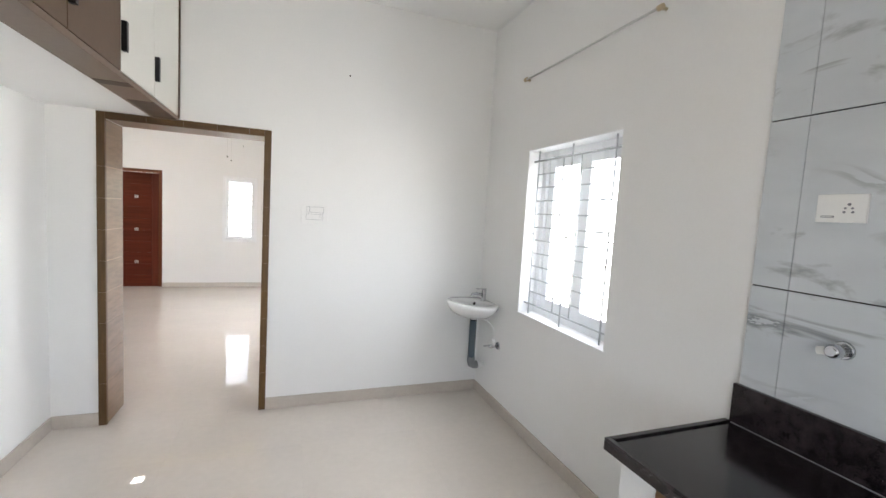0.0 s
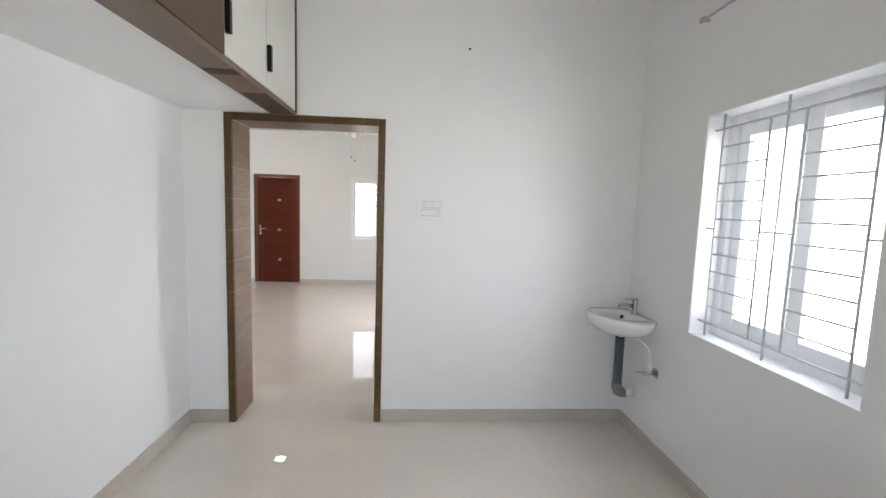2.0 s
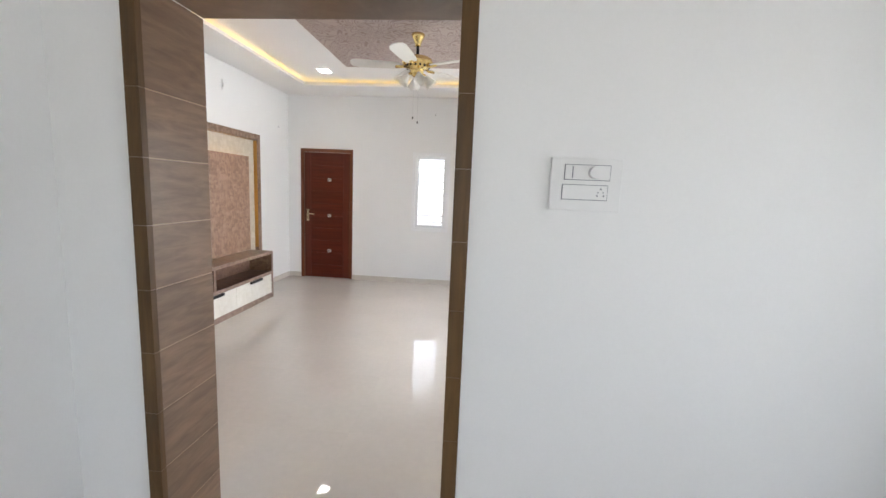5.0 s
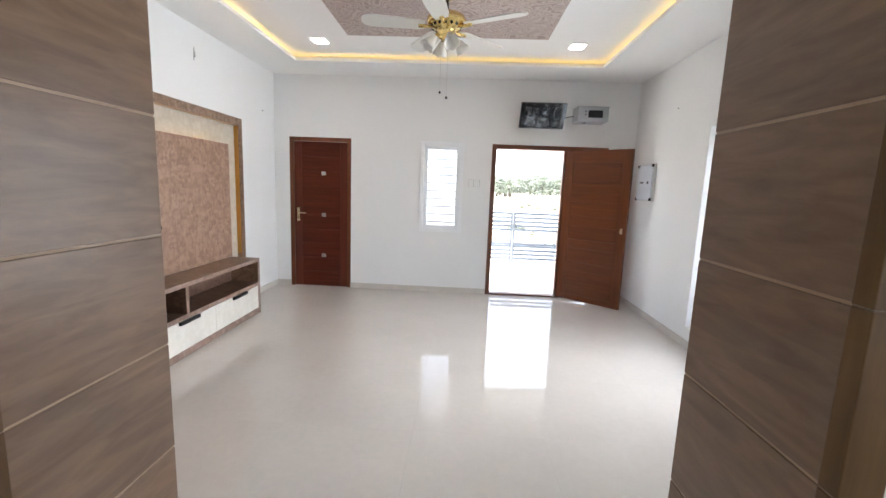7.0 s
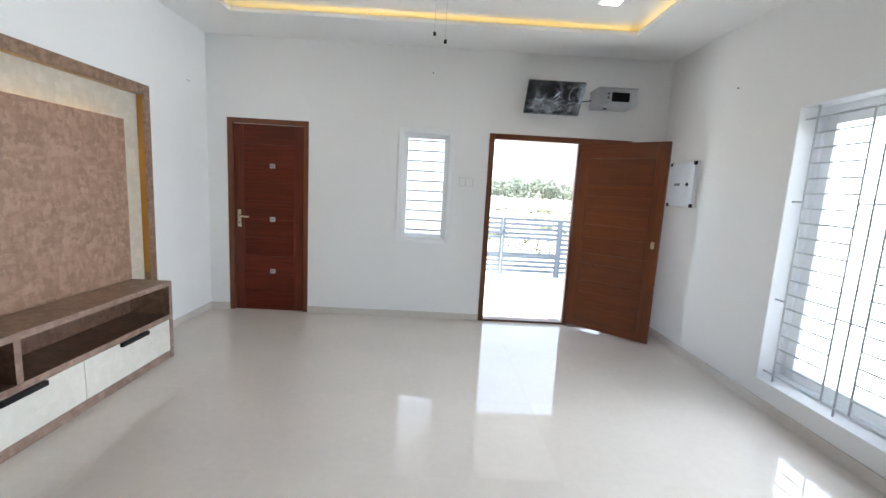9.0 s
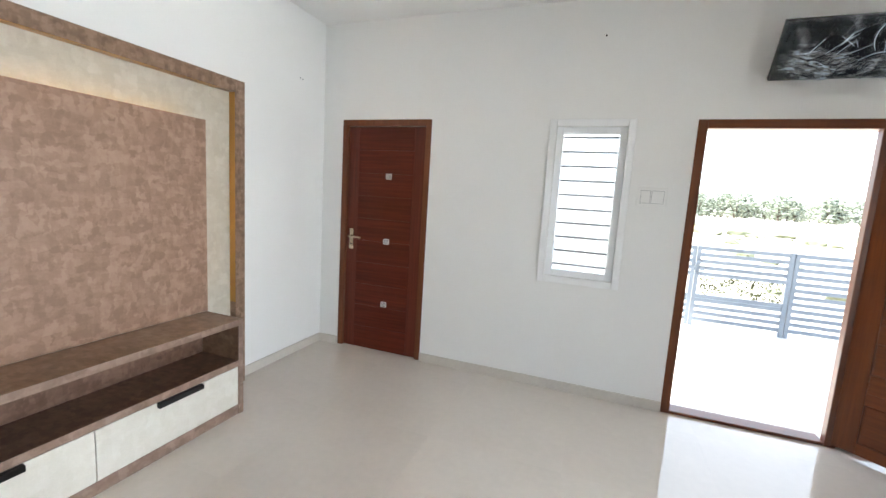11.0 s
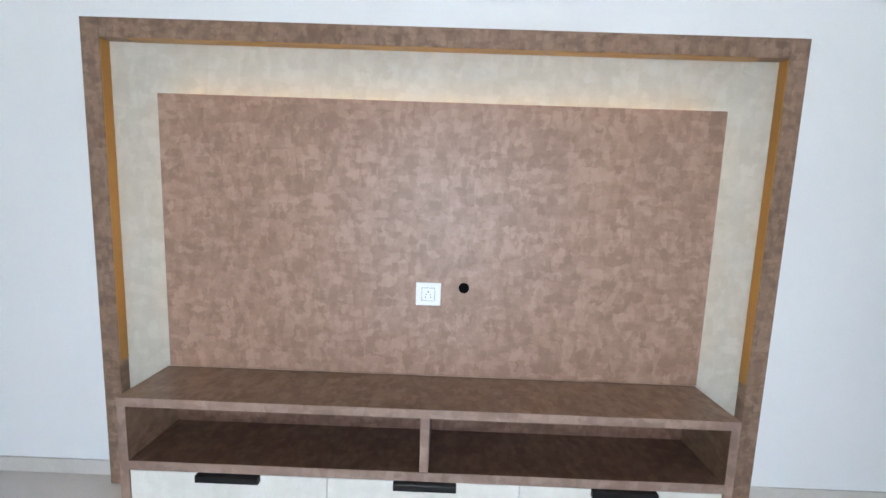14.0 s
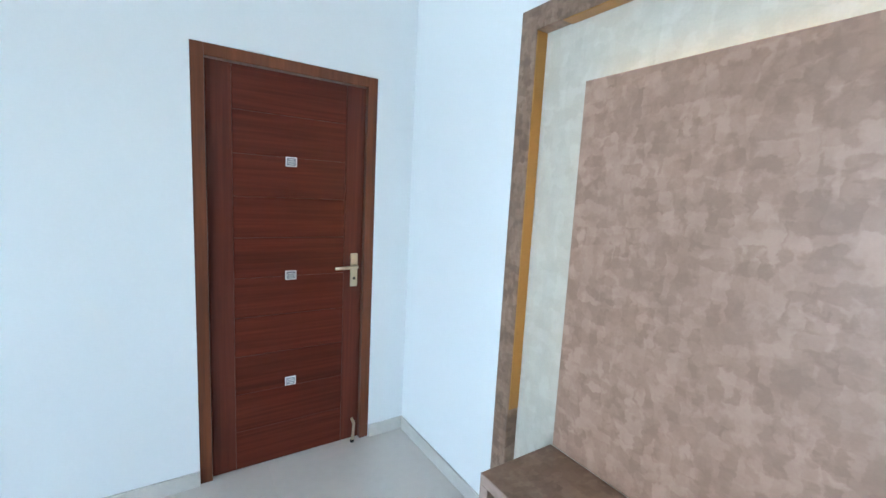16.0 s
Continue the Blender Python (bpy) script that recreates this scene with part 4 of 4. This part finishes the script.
stub = thing("wire_stub", (LW, 7.826, 2.60), "thin grey conduit stub with a white end on the wall", "conduit")
part("conduit", tube([(LW + 0.006, 7.822, 2.605), (LW + 0.006, 7.830, 2.725)], 0.004, 8), M_PALE_STEEL, stub)
part("end_piece", box(LW, LW + 0.014, 7.836, 7.856, 2.640, 2.690, 0.003), M_PLASTIC, stub, "small white end piece")
lead = thing("cable_plug", (-2.885, 7.03, 0.46), "small white cable plug in the niche of the cabinet", "plug")
part("plug_body", box(-2.890, -2.872, 6.995, 7.048, 0.446, 0.462, 0.004), M_PLASTIC, lead)
part("plug_tip", box(-2.890, -2.878, 7.048, 7.070, 0.447, 0.461, 0.003), M_BLACK, lead, "black tip")

# ---- living-room ceiling fittings ----
led = thing("cove_light", ((TX0 + TX1) / 2, (TY0 + TY1) / 2, LH + 0.035), "amber strip light hidden round the ceiling tray", "strip light")
E0 = 0.03
for x0, x1, y0, y1 in ((TX0 - E0 - 0.012, TX0 - E0, TY0, TY1), (TX1 + E0, TX1 + E0 + 0.012, TY0, TY1), (TX0, TX1, TY0 - E0 - 0.012, TY0 - E0), (TX0, TX1, TY1 + E0, TY1 + E0 + 0.012)):
    part("led_strip", box(x0, x1, y0, y1, LH + 0.035, LH + 0.041), M_LED, led, "amber light strip")


def damask():
    m, n, l, b = shader("pink_beige_damask_paper", (0.45, 0.36, 0.32), 0.5)
    v = coords(n, l)
    f = noise_tex(n, l, v, 4.2, 1.0, 0.4, 1.4)
    lo, hi = (0.33, 0.245, 0.215), (0.49, 0.405, 0.365)
    stops = []
    for k in range(6):
        p = 0.30 + 0.075 * k
        stops += [(p, hi), (p + 0.012, lo), (p + 0.026, lo), (p + 0.038, hi)]
    c = ramp(n, l, f, stops)
    l.new(c, b.inputs["Base Color"])
    bumped(n, l, b, f, 0.1)
    return m


PZ = TZ - 0.012
setting("ceiling_paper_panel", box(-1.594, 0.457, 5.70, 8.232, PZ, TZ, 0.001), damask(), "pink-beige patterned paper panel in the ceiling tray", "ceiling panel")


def downlight(x, y):
    d = thing("downlight", (x, y, TZ - 0.01), "small square white ceiling downlight switched on", "ceiling light", "ceiling downlights")
    part("rim", box(x - 0.085, x + 0.085, y - 0.085, y + 0.085, TZ - 0.010, TZ, 0.003), M_PLASTIC, d, "white rim")
    part("diffuser", box(x - 0.072, x + 0.072, y - 0.072, y + 0.072, TZ - 0.014, TZ - 0.010, 0.001), M_DOWN, d, "glowing diffuser")


downlight(-1.955, 8.43), downlight(0.798, 8.42)

FXC, FYC = -0.52, 7.12
fan = thing("ceiling_fan", (FXC, FYC, PZ), "brass ceiling fan with white blades and glass lamp shades", "ceiling fan")
part("canopy", lathe([(0, PZ), (0.062, PZ), (0.066, PZ - 0.010), (0.050, PZ - 0.040), (0.028, PZ - 0.090), (0.026, PZ - 0.112), (0, PZ - 0.114)], (FXC, FYC, 0)), M_BRASS, fan, "polished brass canopy")
part("down_rod", tube([(FXC, FYC, PZ - 0.11), (FXC, FYC, PZ - 0.205)], 0.014, 12), M_BLACK, fan, "dark rod")
mz = PZ - 0.20
motor = part("motor_housing", lathe([(0, mz), (0.028, mz), (0.045, mz - 0.006), (0.118, mz - 0.018), (0.143, mz - 0.032), (0.149, mz - 0.052), (0.149, mz - 0.074), (0.138, mz - 0.090), (0.122, mz - 0.094), (0.108, mz - 0.112), (0.078, mz - 0.120), (0.062, mz - 0.138), (0.066, mz - 0.160), (0.058, mz - 0.180), (0.030, mz - 0.196), (0, mz - 0.200)], (FXC, FYC, 0), 36), M_BRASS, fan, "polished brass motor housing")
for k in range(16):
    a = 2 * math.pi * k / 16
    p = (FXC + 0.115 * math.cos(a), FYC + 0.115 * math.sin(a), mz - 0.103)
    part("vent_slot", tube([p, (p[0] + 0.004 * math.cos(a), p[1] + 0.004 * math.sin(a), mz - 0.106)], 0.010, 8), M_BLACK, motor, "dark vent slot")
M_BLADE = two_scale("white_fan_blade", (0.74, 0.73, 0.68), 0.35, amount=0.02, big=3)
for k in range(5):
    a = radians(46 + 72 * k)
    bm = bmesh.new()
    prof = [(0.165, 0.045), (0.22, 0.058), (0.38, 0.068), (0.56, 0.072), (0.615, 0.058), (0.637, 0.028), (0.640, 0.0)]
    out = [(r, w) for r, w in prof] + [(r, -w) for r, w in prof[-2::-1]]
    lo = [bm.verts.new((r, w, -0.004 + w * 0.2)) for r, w in out]
    hi = [bm.verts.new((r, w, 0.004 + w * 0.2)) for r, w in out]
    bm.faces.new(lo[::-1]), bm.faces.new(hi)
    for i in range(len(out)):
        j = (i + 1) % len(out)
        bm.faces.new((lo[i], lo[j], hi[j], hi[i]))
    bmesh.ops.recalc_face_normals(bm, faces=bm.faces)
    m4 = Matrix.Translation((0, 0, mz - 0.098 - PZ)) @ Matrix.Rotation(a, 4, "Z")
    bmesh.ops.transform(bm, matrix=m4, verts=bm.verts)
    bl = part("blade", bm, M_BLADE, fan, "white fan blade", True)
    arm = tube([(0.10, 0, -0.006), (0.15, 0.012, -0.012), (0.21, 0.0, -0.008)], [0.010, 0.012, 0.016], 8)
    bmesh.ops.transform(arm, matrix=m4, verts=arm.verts)
    part("blade_arm", arm, M_BRASS, bl, "brass blade arm", True)
M_SHADE = shader("frosted_glass_shade", (0.93, 0.92, 0.88), 0.25)[0]
M_SHADE.node_tree.nodes["Principled BSDF"].inputs["Transmission Weight"].default_value = 0.15
lz = mz - 0.162
for k in range(4):
    a = radians(20 + 90 * k)
    ca, sa = math.cos(a), math.sin(a)
    shade = lathe([(0.018, 0), (0.026, -0.018), (0.036, -0.045), (0.050, -0.078), (0.062, -0.105), (0.058, -0.105), (0.046, -0.078), (0.030, -0.045), (0.016, -0.010)], (0, 0, 0), 20)
    for v in shade.verts:
        if v.co.z < -0.10:
            v.co.z += 0.008 * math.cos(6 * math.atan2(v.co.y, v.co.x))
    bmesh.ops.transform(shade, matrix=Matrix.Translation((0.085 * ca, 0.085 * sa, lz - 0.015 - PZ)) @ Matrix.Rotation(a, 4, "Z") @ Matrix.Rotation(radians(-38), 4, "Y"), verts=shade.verts)
    sh = part("lamp_shade", shade, M_SHADE, fan, "frosted tulip glass shade", True)
    part("lamp_arm", tube([(0.02 * ca, 0.02 * sa, lz - 0.02 - PZ), (0.06 * ca, 0.06 * sa, lz - PZ), (0.087 * ca, 0.087 * sa, lz - 0.018 - PZ)], [0.010, 0.009, 0.016], 10), M_BRASS, sh, "brass lamp arm", True)
for dx, dy, zz in ((-0.035, 0.02, 2.235), (0.02, -0.03, 2.185)):
    ch = part("pull_chain", tube([(FXC + dx, FYC + dy, mz - 0.18), (FXC + dx, FYC + dy, zz)], 0.0013, 6), M_PALE_STEEL, fan, "thin pale pull chain")
    part("chain_knob", lathe([(0, zz), (0.007, zz - 0.004), (0.008, zz - 0.018), (0, zz - 0.024)], (FXC + dx, FYC + dy, 0), 10), M_BLACK, ch, "dark knob")

# ---- over the entrance ----
M_SCREEN = two_scale("black_screen_glass", (0.006, 0.006, 0.008), 0.08, spec=0.2, amount=0.2, bump=0.0)
mon = thing("wall_monitor", (0.648, 9.39, 2.44), "black flat screen in crinkled film tilted from the wall", "monitor")
tilt = math.degrees(math.atan2(9.42 - 9.245, 2.585 - 2.298))
mon.matrix_basis = pose(0.648, 9.335, 2.442, tilt, 0, 0)
SW2, SH2 = 0.288, 0.168
part("casing", box(-SW2, SW2, 0.0, 0.035, -SH2, SH2, 0.004), M_BLACK, mon, "black casing", True)
part("screen", box(-SW2 + 0.010, SW2 - 0.010, -0.003, 0.001, -SH2 + 0.014, SH2 - 0.010, 0.001), M_SCREEN, mon, "glossy black screen", True)
bm = bmesh.new()
NX, NZ = 64, 38
grid = [[bm.verts.new((-SW2 + 2 * SW2 * i / NX, -0.006 - 0.012 * (1 - abs(noise.noise((i * 0.16 + j * 0.09, j * 0.11 - i * 0.03, 3.7)))) ** 6 - 0.003 * noise.noise((i * 0.35, j * 0.3, 9.1)), -SH2 + 2 * SH2 * j / NZ)) for i in range(NX + 1)] for j in range(NZ + 1)]
for j in range(NZ):
    for i in range(NX):
        bm.faces.new((grid[j][i], grid[j][i + 1], grid[j + 1][i + 1], grid[j + 1][i])).smooth = True
fm, n, l, b = shader("clear_crinkled_film", (0.9, 0.92, 0.95), 0.12)
tr = n.new("ShaderNodeBsdfTransparent")
gl = n.new("ShaderNodeBsdfGlossy")
gl.inputs["Roughness"].default_value = 0.12
mx = n.new("ShaderNodeMixShader")
gl.inputs["Color"].default_value = (0.80, 0.88, 0.98, 1)
# pale diffuse colour paints the film's reflected shine
sheen_paint = n.new("ShaderNodeBsdfDiffuse")
sheen_paint.inputs["Color"].default_value = (0.66, 0.74, 0.84, 1)
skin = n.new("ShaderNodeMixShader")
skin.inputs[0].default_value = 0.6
l.new(gl.outputs[0], skin.inputs[1]), l.new(sheen_paint.outputs[0], skin.inputs[2])
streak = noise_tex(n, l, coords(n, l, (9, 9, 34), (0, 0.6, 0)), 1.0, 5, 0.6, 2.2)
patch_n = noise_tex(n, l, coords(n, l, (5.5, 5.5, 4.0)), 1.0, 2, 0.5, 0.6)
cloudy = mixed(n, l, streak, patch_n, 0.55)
# streaky mask for where the painted shine shows
sheen_mask = ramp(n, l, cloudy, [(0.47, (0.008, 0.008, 0.008)), (0.53, (0.10, 0.10, 0.10)), (0.60, (0.6, 0.6, 0.6))])
l.new(sheen_mask, mx.inputs[0])
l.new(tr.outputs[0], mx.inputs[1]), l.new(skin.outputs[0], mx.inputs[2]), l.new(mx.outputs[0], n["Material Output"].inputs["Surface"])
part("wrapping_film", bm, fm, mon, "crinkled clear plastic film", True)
# thin white tubes stand in for glints on the folded film
M_GLINT = two_scale("film_glint_white", (0.70, 0.76, 0.84), 0.2, amount=0.05, bump=0.0)
crease_glints = bmesh.new()
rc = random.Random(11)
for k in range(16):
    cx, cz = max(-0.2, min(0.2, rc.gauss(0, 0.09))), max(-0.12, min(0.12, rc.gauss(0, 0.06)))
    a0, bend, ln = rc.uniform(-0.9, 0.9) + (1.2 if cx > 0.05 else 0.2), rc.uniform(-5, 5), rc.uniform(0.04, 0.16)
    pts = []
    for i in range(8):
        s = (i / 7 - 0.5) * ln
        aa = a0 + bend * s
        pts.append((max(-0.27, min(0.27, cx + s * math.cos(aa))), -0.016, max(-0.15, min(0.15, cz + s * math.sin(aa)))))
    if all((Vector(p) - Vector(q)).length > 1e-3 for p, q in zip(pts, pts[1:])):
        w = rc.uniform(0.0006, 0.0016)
        add_tube(crease_glints, pts, [w * 0.3, w, w, w * 1.2, w, w, w, w * 0.3], 5)
part("film_glints", crease_glints, M_GLINT, mon, "painted bright glints along creases in the film", True)
part("bracket", tube([(0, 0.03, 0.0), (0, 0.165, -0.07)], 0.02, 10), M_BLACK, mon, "black wall bracket", True)

M_GREYBOX = two_scale("light_grey_plastic", (0.40, 0.41, 0.43), 0.4, amount=0.03, bump=0.05)
inv = thing("inverter_box", (1.27, LN, 2.39), "light grey power inverter box with a dark display", "inverter")
part("housing", box(1.078, 1.462, 9.262, LN, 2.388, 2.560, 0.006), M_GREYBOX, inv)
part("top_lip", box(1.070, 1.470, 9.252, LN, 2.560, 2.568, 0.002), M_GREYBOX, inv)
front = part("front_panel", box(1.140, 1.452, 9.254, 9.263, 2.398, 2.552, 0.004), M_GREYBOX, inv, "grey front panel")
part("display", box(1.205, 1.385, 9.250, 9.256, 2.430, 2.520, 0.006), M_SCREEN, front, "dark display window")
for z in (2.505, 2.465):
    part("button", tube([(1.170, 9.255, z), (1.170, 9.249, z)], 0.010, 12), M_BLACK, front, "dark button")
part("cable_gland", tube([(1.20, 9.40, 2.389), (1.20, 9.40, 2.380)], 0.022, 14), M_BLACK, inv, "dark round gland")
cbl = part("power_cable", tube([(0.90, 9.42, 2.44), (0.98, 9.46, 2.455), (1.04, 9.48, 2.47), (1.079, 9.48, 2.475)], 0.006, 8), M_BLACK)
tagged(cbl, "thin black cable between screen and inverter", "cable")

M_DBCOVER = two_scale("pale_blue_cover_film", (0.82, 0.87, 0.93), 0.25, amount=0.04, bump=0.04)
db = thing("distribution_box", (KE, 9.05, 1.415), "pale blue-grey distribution box with dark corner caps", "electrical box")
part("housing", box(KE - 0.030, KE, 8.835, 9.262, 1.415, 1.858, 0.006), M_PLASTIC, db)
cover = part("cover", box(KE - 0.044, KE - 0.030, 8.845, 9.252, 1.425, 1.848, 0.004), M_DBCOVER, db, "pale blue film-covered lid")
for y in (8.838, 9.224):
    for z in (1.418, 1.820):
        part("corner_cap", box(KE - 0.050, KE - 0.028, y, y + 0.035, z, z + 0.035, 0.006), M_BLACK, db, "dark corner cap")
part("label_bar", box(KE - 0.0455, KE - 0.043, 9.06, 9.16, 1.625, 1.650), M_PLATE_LINE, cover, "grey printed bar")
part("latch", tube([(KE - 0.043, 8.94, 1.637), (KE - 0.052, 8.94, 1.637)], 0.016, 12), M_BLACK, cover, "dark round latch")

# ---- outside ----
M_GATE = two_scale("grey_painted_steel", (0.20, 0.23, 0.275), 0.45, amount=0.06, bump=0.05)
M_LATTICE = two_scale("olive_lattice_paint", (0.14, 0.15, 0.06), 0.6, amount=0.3, big=8, fine=40)
GY = 12.55


def gate_leaf(name, x0, x1, opening):
    g = thing(name, ((x0 + x1) / 2, GY, -0.05), "grey steel gate with horizontal slats", "gate", "porch gates")
    for x in (x0, x1 - 0.045):
        part("post", box(x, x + 0.045, GY - 0.022, GY + 0.022, -0.05, 1.03, 0.003), M_GATE, g)
    zs = [0.02 + 0.087 * k for k in range(12)]
    for z in zs:
        if opening and opening[0] < z < opening[1]:
            continue
        part("slat", box(x0 + 0.045, x1 - 0.045, GY - 0.012, GY + 0.012, z, z + 0.050, 0.002), M_GATE, g)
    if opening:
        for z in opening:
            part("rail", box(x0 + 0.045, x1 - 0.045, GY - 0.018, GY + 0.018, z - 0.025, z + 0.025, 0.002), M_GATE, g)
        rg = random.Random(17)
        bm = bmesh.new()
        for k in range(420):
            cx, cz = rg.uniform(x0 + 0.07, x1 - 0.07), rg.uniform(opening[0] + 0.03, opening[1] - 0.03)
            r, a = rg.uniform(0.010, 0.022), rg.uniform(0, 3.14)
            ca, sa = r * math.cos(a), r * math.sin(a)
            q = [(cx - ca, cz - sa), (cx + sa * 0.5, cz - ca * 0.5), (cx + ca, cz + sa), (cx - sa * 0.5, cz + ca * 0.5)]
            lo, hi = [bm.verts.new((px_, GY - 0.004, pz_)) for px_, pz_ in q], [bm.verts.new((px_, GY + 0.004, pz_)) for px_, pz_ in q]
            bm.faces.new(lo), bm.faces.new(hi[::-1])
            for i in range(4):
                bm.faces.new((lo[i], hi[i], hi[(i + 1) % 4], lo[(i + 1) % 4]))
        part("leaf_lattice", bm, M_LATTICE, g, "olive leaf-patterned lattice infill")
    return g


g1 = gate_leaf("metal_gate", 0.755, 1.805, (0.36, 0.66))
gate_leaf("metal_gate", -0.45, 0.745, (0.36, 0.66)), gate_leaf("metal_gate", 1.815, 3.6, None), gate_leaf("metal_gate", -2.0, -0.46, None)
for dx, dz in ((0.0, 0.62), (0.05, 0.70), (0.0, 0.78), (-0.05, 0.70)):
    part("latch_knob", lathe([(0, 0.0), (0.026, 0.006), (0.03, 0.03), (0.022, 0.05), (0, 0.055)], (0.778 + dx, GY - 0.03, dz), 12), M_GATE, g1, "dark latch ornament")

M_LEAF = two_scale("far_tree_leaves", (0.29, 0.32, 0.25), 0.7, amount=0.25, big=2, fine=9)
M_BARK = two_scale("grey_bark", (0.16, 0.13, 0.10), 0.9, amount=0.2, big=3)
M_SCRUB = two_scale("dry_green_scrub", (0.20, 0.21, 0.13), 0.9, amount=0.4, big=0.6, fine=4)
M_WHITE = two_scale("pale_lime_wash", (0.70, 0.68, 0.63), 0.8, amount=0.06, big=0.5)


def tree(seed, h):
    """A tapered trunk with limbs and a ragged crown of many small leaf clumps."""
    rnd = random.Random(seed)
    t = thing("tree", (0, 0, 0), "distant broad green tree beyond the fields", "tree", "distant trees")
    bm = tube([(0, 0, -0.3), (0.05 * h, 0, h * 0.25), (0.02 * h, 0.03 * h, h * 0.55)], [0.05 * h, 0.035 * h, 0.015 * h], 8)
    for k in range(5):
        a = rnd.uniform(0, 6.28)
        add_tube(bm, [(0.04 * h, 0, h * (0.25 + 0.05 * k)), (0.18 * h * math.cos(a), 0.18 * h * math.sin(a), h * (0.5 + 0.06 * k))], [0.018 * h, 0.006 * h], 6)
    part("trunk", bm, M_BARK, t, "grey trunk and limbs", True)
    bm = bmesh.new()
    for k in range(170):
        a, u = rnd.uniform(0, 6.28), rnd.random() ** 0.6
        z = rnd.uniform(0.28, 1.0)
        r = 0.42 * h * u * (1.15 - abs(z - 0.55) * 1.5) * (0.8 + 0.3 * math.sin(3 * a + seed))
        s = h * rnd.uniform(0.025, 0.06)
        vs = bmesh.ops.create_icosphere(bm, subdivisions=1, radius=s)["verts"]
        for v in vs:
            v.co = Vector((v.co.x * rnd.uniform(0.6, 1.4), v.co.y * rnd.uniform(0.6, 1.4), v.co.z * rnd.uniform(0.4, 0.9))) + Vector((r * math.cos(a), r * math.sin(a), h * z))
    part("crown", bm, M_LEAF, t, "ragged green crown", True)
    return t


first = [tree(3, 4.2), tree(8, 5.0), tree(21, 3.6)]
rnd = random.Random(5)
k = 0
for i in range(190):
    x = -26 + 0.36 * i + rnd.uniform(-1.2, 1.2)
    y = rnd.uniform(84, 128)
    m4 = pose(x, y, -0.3, 0, 0, rnd.uniform(0, 360))
    if k < 3:
        first[k].matrix_basis = m4
    else:
        copy_thing(first[rnd.randrange(3)], m4)
    k += 1
bm = bmesh.new()
for i in range(900):
    x, y = rnd.uniform(-30, 80), rnd.uniform(16, 84)
    s = rnd.uniform(0.1, 0.35)
    vs = bmesh.ops.create_icosphere(bm, subdivisions=1, radius=s)["verts"] if i < 900 else []
    if i >= 620:
        bmesh.ops.scale(bm, vec=(3.2, 3.2, 2.6), verts=vs)
        y = rnd.uniform(40, 84)
    for v in vs:
        v.co = Vector((v.co.x * rnd.uniform(0.8, 1.8), v.co.y * rnd.uniform(0.8, 1.8), v.co.z * rnd.uniform(0.5, 1.0))) + Vector((x, y, -0.28))
tagged(part("scrub", bm, M_SCRUB), "low dry scrub over the open land", "scrub", kind="stuff")


def boundary_wall(x0, x1, y, h):
    w = thing("boundary_wall", ((x0 + x1) / 2, y, -0.3), "low pale boundary wall with posts across the land", "wall", "far boundary walls")
    part("panel", box(x0, x1, y - 0.08, y + 0.08, -0.3, h, 0.01), M_WHITE, w)
    x = x0
    while x <= x1:
        part("post", box(x - 0.13, x + 0.13, y - 0.13, y + 0.13, -0.3, h + 0.25, 0.01), M_WHITE, w)
        x += 3.0


boundary_wall(-12, 30, 52, 0.7)
boundary_wall(8, 46, 66, 0.9)

# ---- floor tiles ----
TS = 0.8
mesh_cache = {}


def floor_tile(x0, x1, y0, y1):
    key = (round(x1 - x0, 3), round(y1 - y0, 3))
    if key not in mesh_cache:
        bm = box(0, x1 - x0, 0, y1 - y0, -0.008, 0, 0.0)
        me = bpy.data.meshes.new("floor_tile")
        bm.to_mesh(me)
        bm.free()
        me.materials.append(M_TILE)
        mesh_cache[key] = me
    ob = new("floor_tile", mesh_cache[key])
    ob.location = (x0, y0, 0)
    ob.parent = FLOOR


def lay(x0, x1, y0, y1):
    x = x0
    while x < x1 - 0.01:
        y = y0
        xe = min(x + TS, x1)
        while y < y1 - 0.01:
            ye = min(y + TS, y1)
            floor_tile(x + 0.0002, xe - 0.0002, y + 0.0002, ye - 0.0002)
            y += TS
        x += TS


lay(LW, LE, LS, LN)
lay(KW, KE, KS, KN)
lay(KDOOR[0], KDOOR[1], KN, LS)
lay(SDOOR[0], SDOOR[1], KN + 0.19, LS)
lay(FDOOR[0], FDOOR[1], LN, LN + 0.19)
lay(NDOOR[0], NDOOR[1], LN, LN + 0.19)
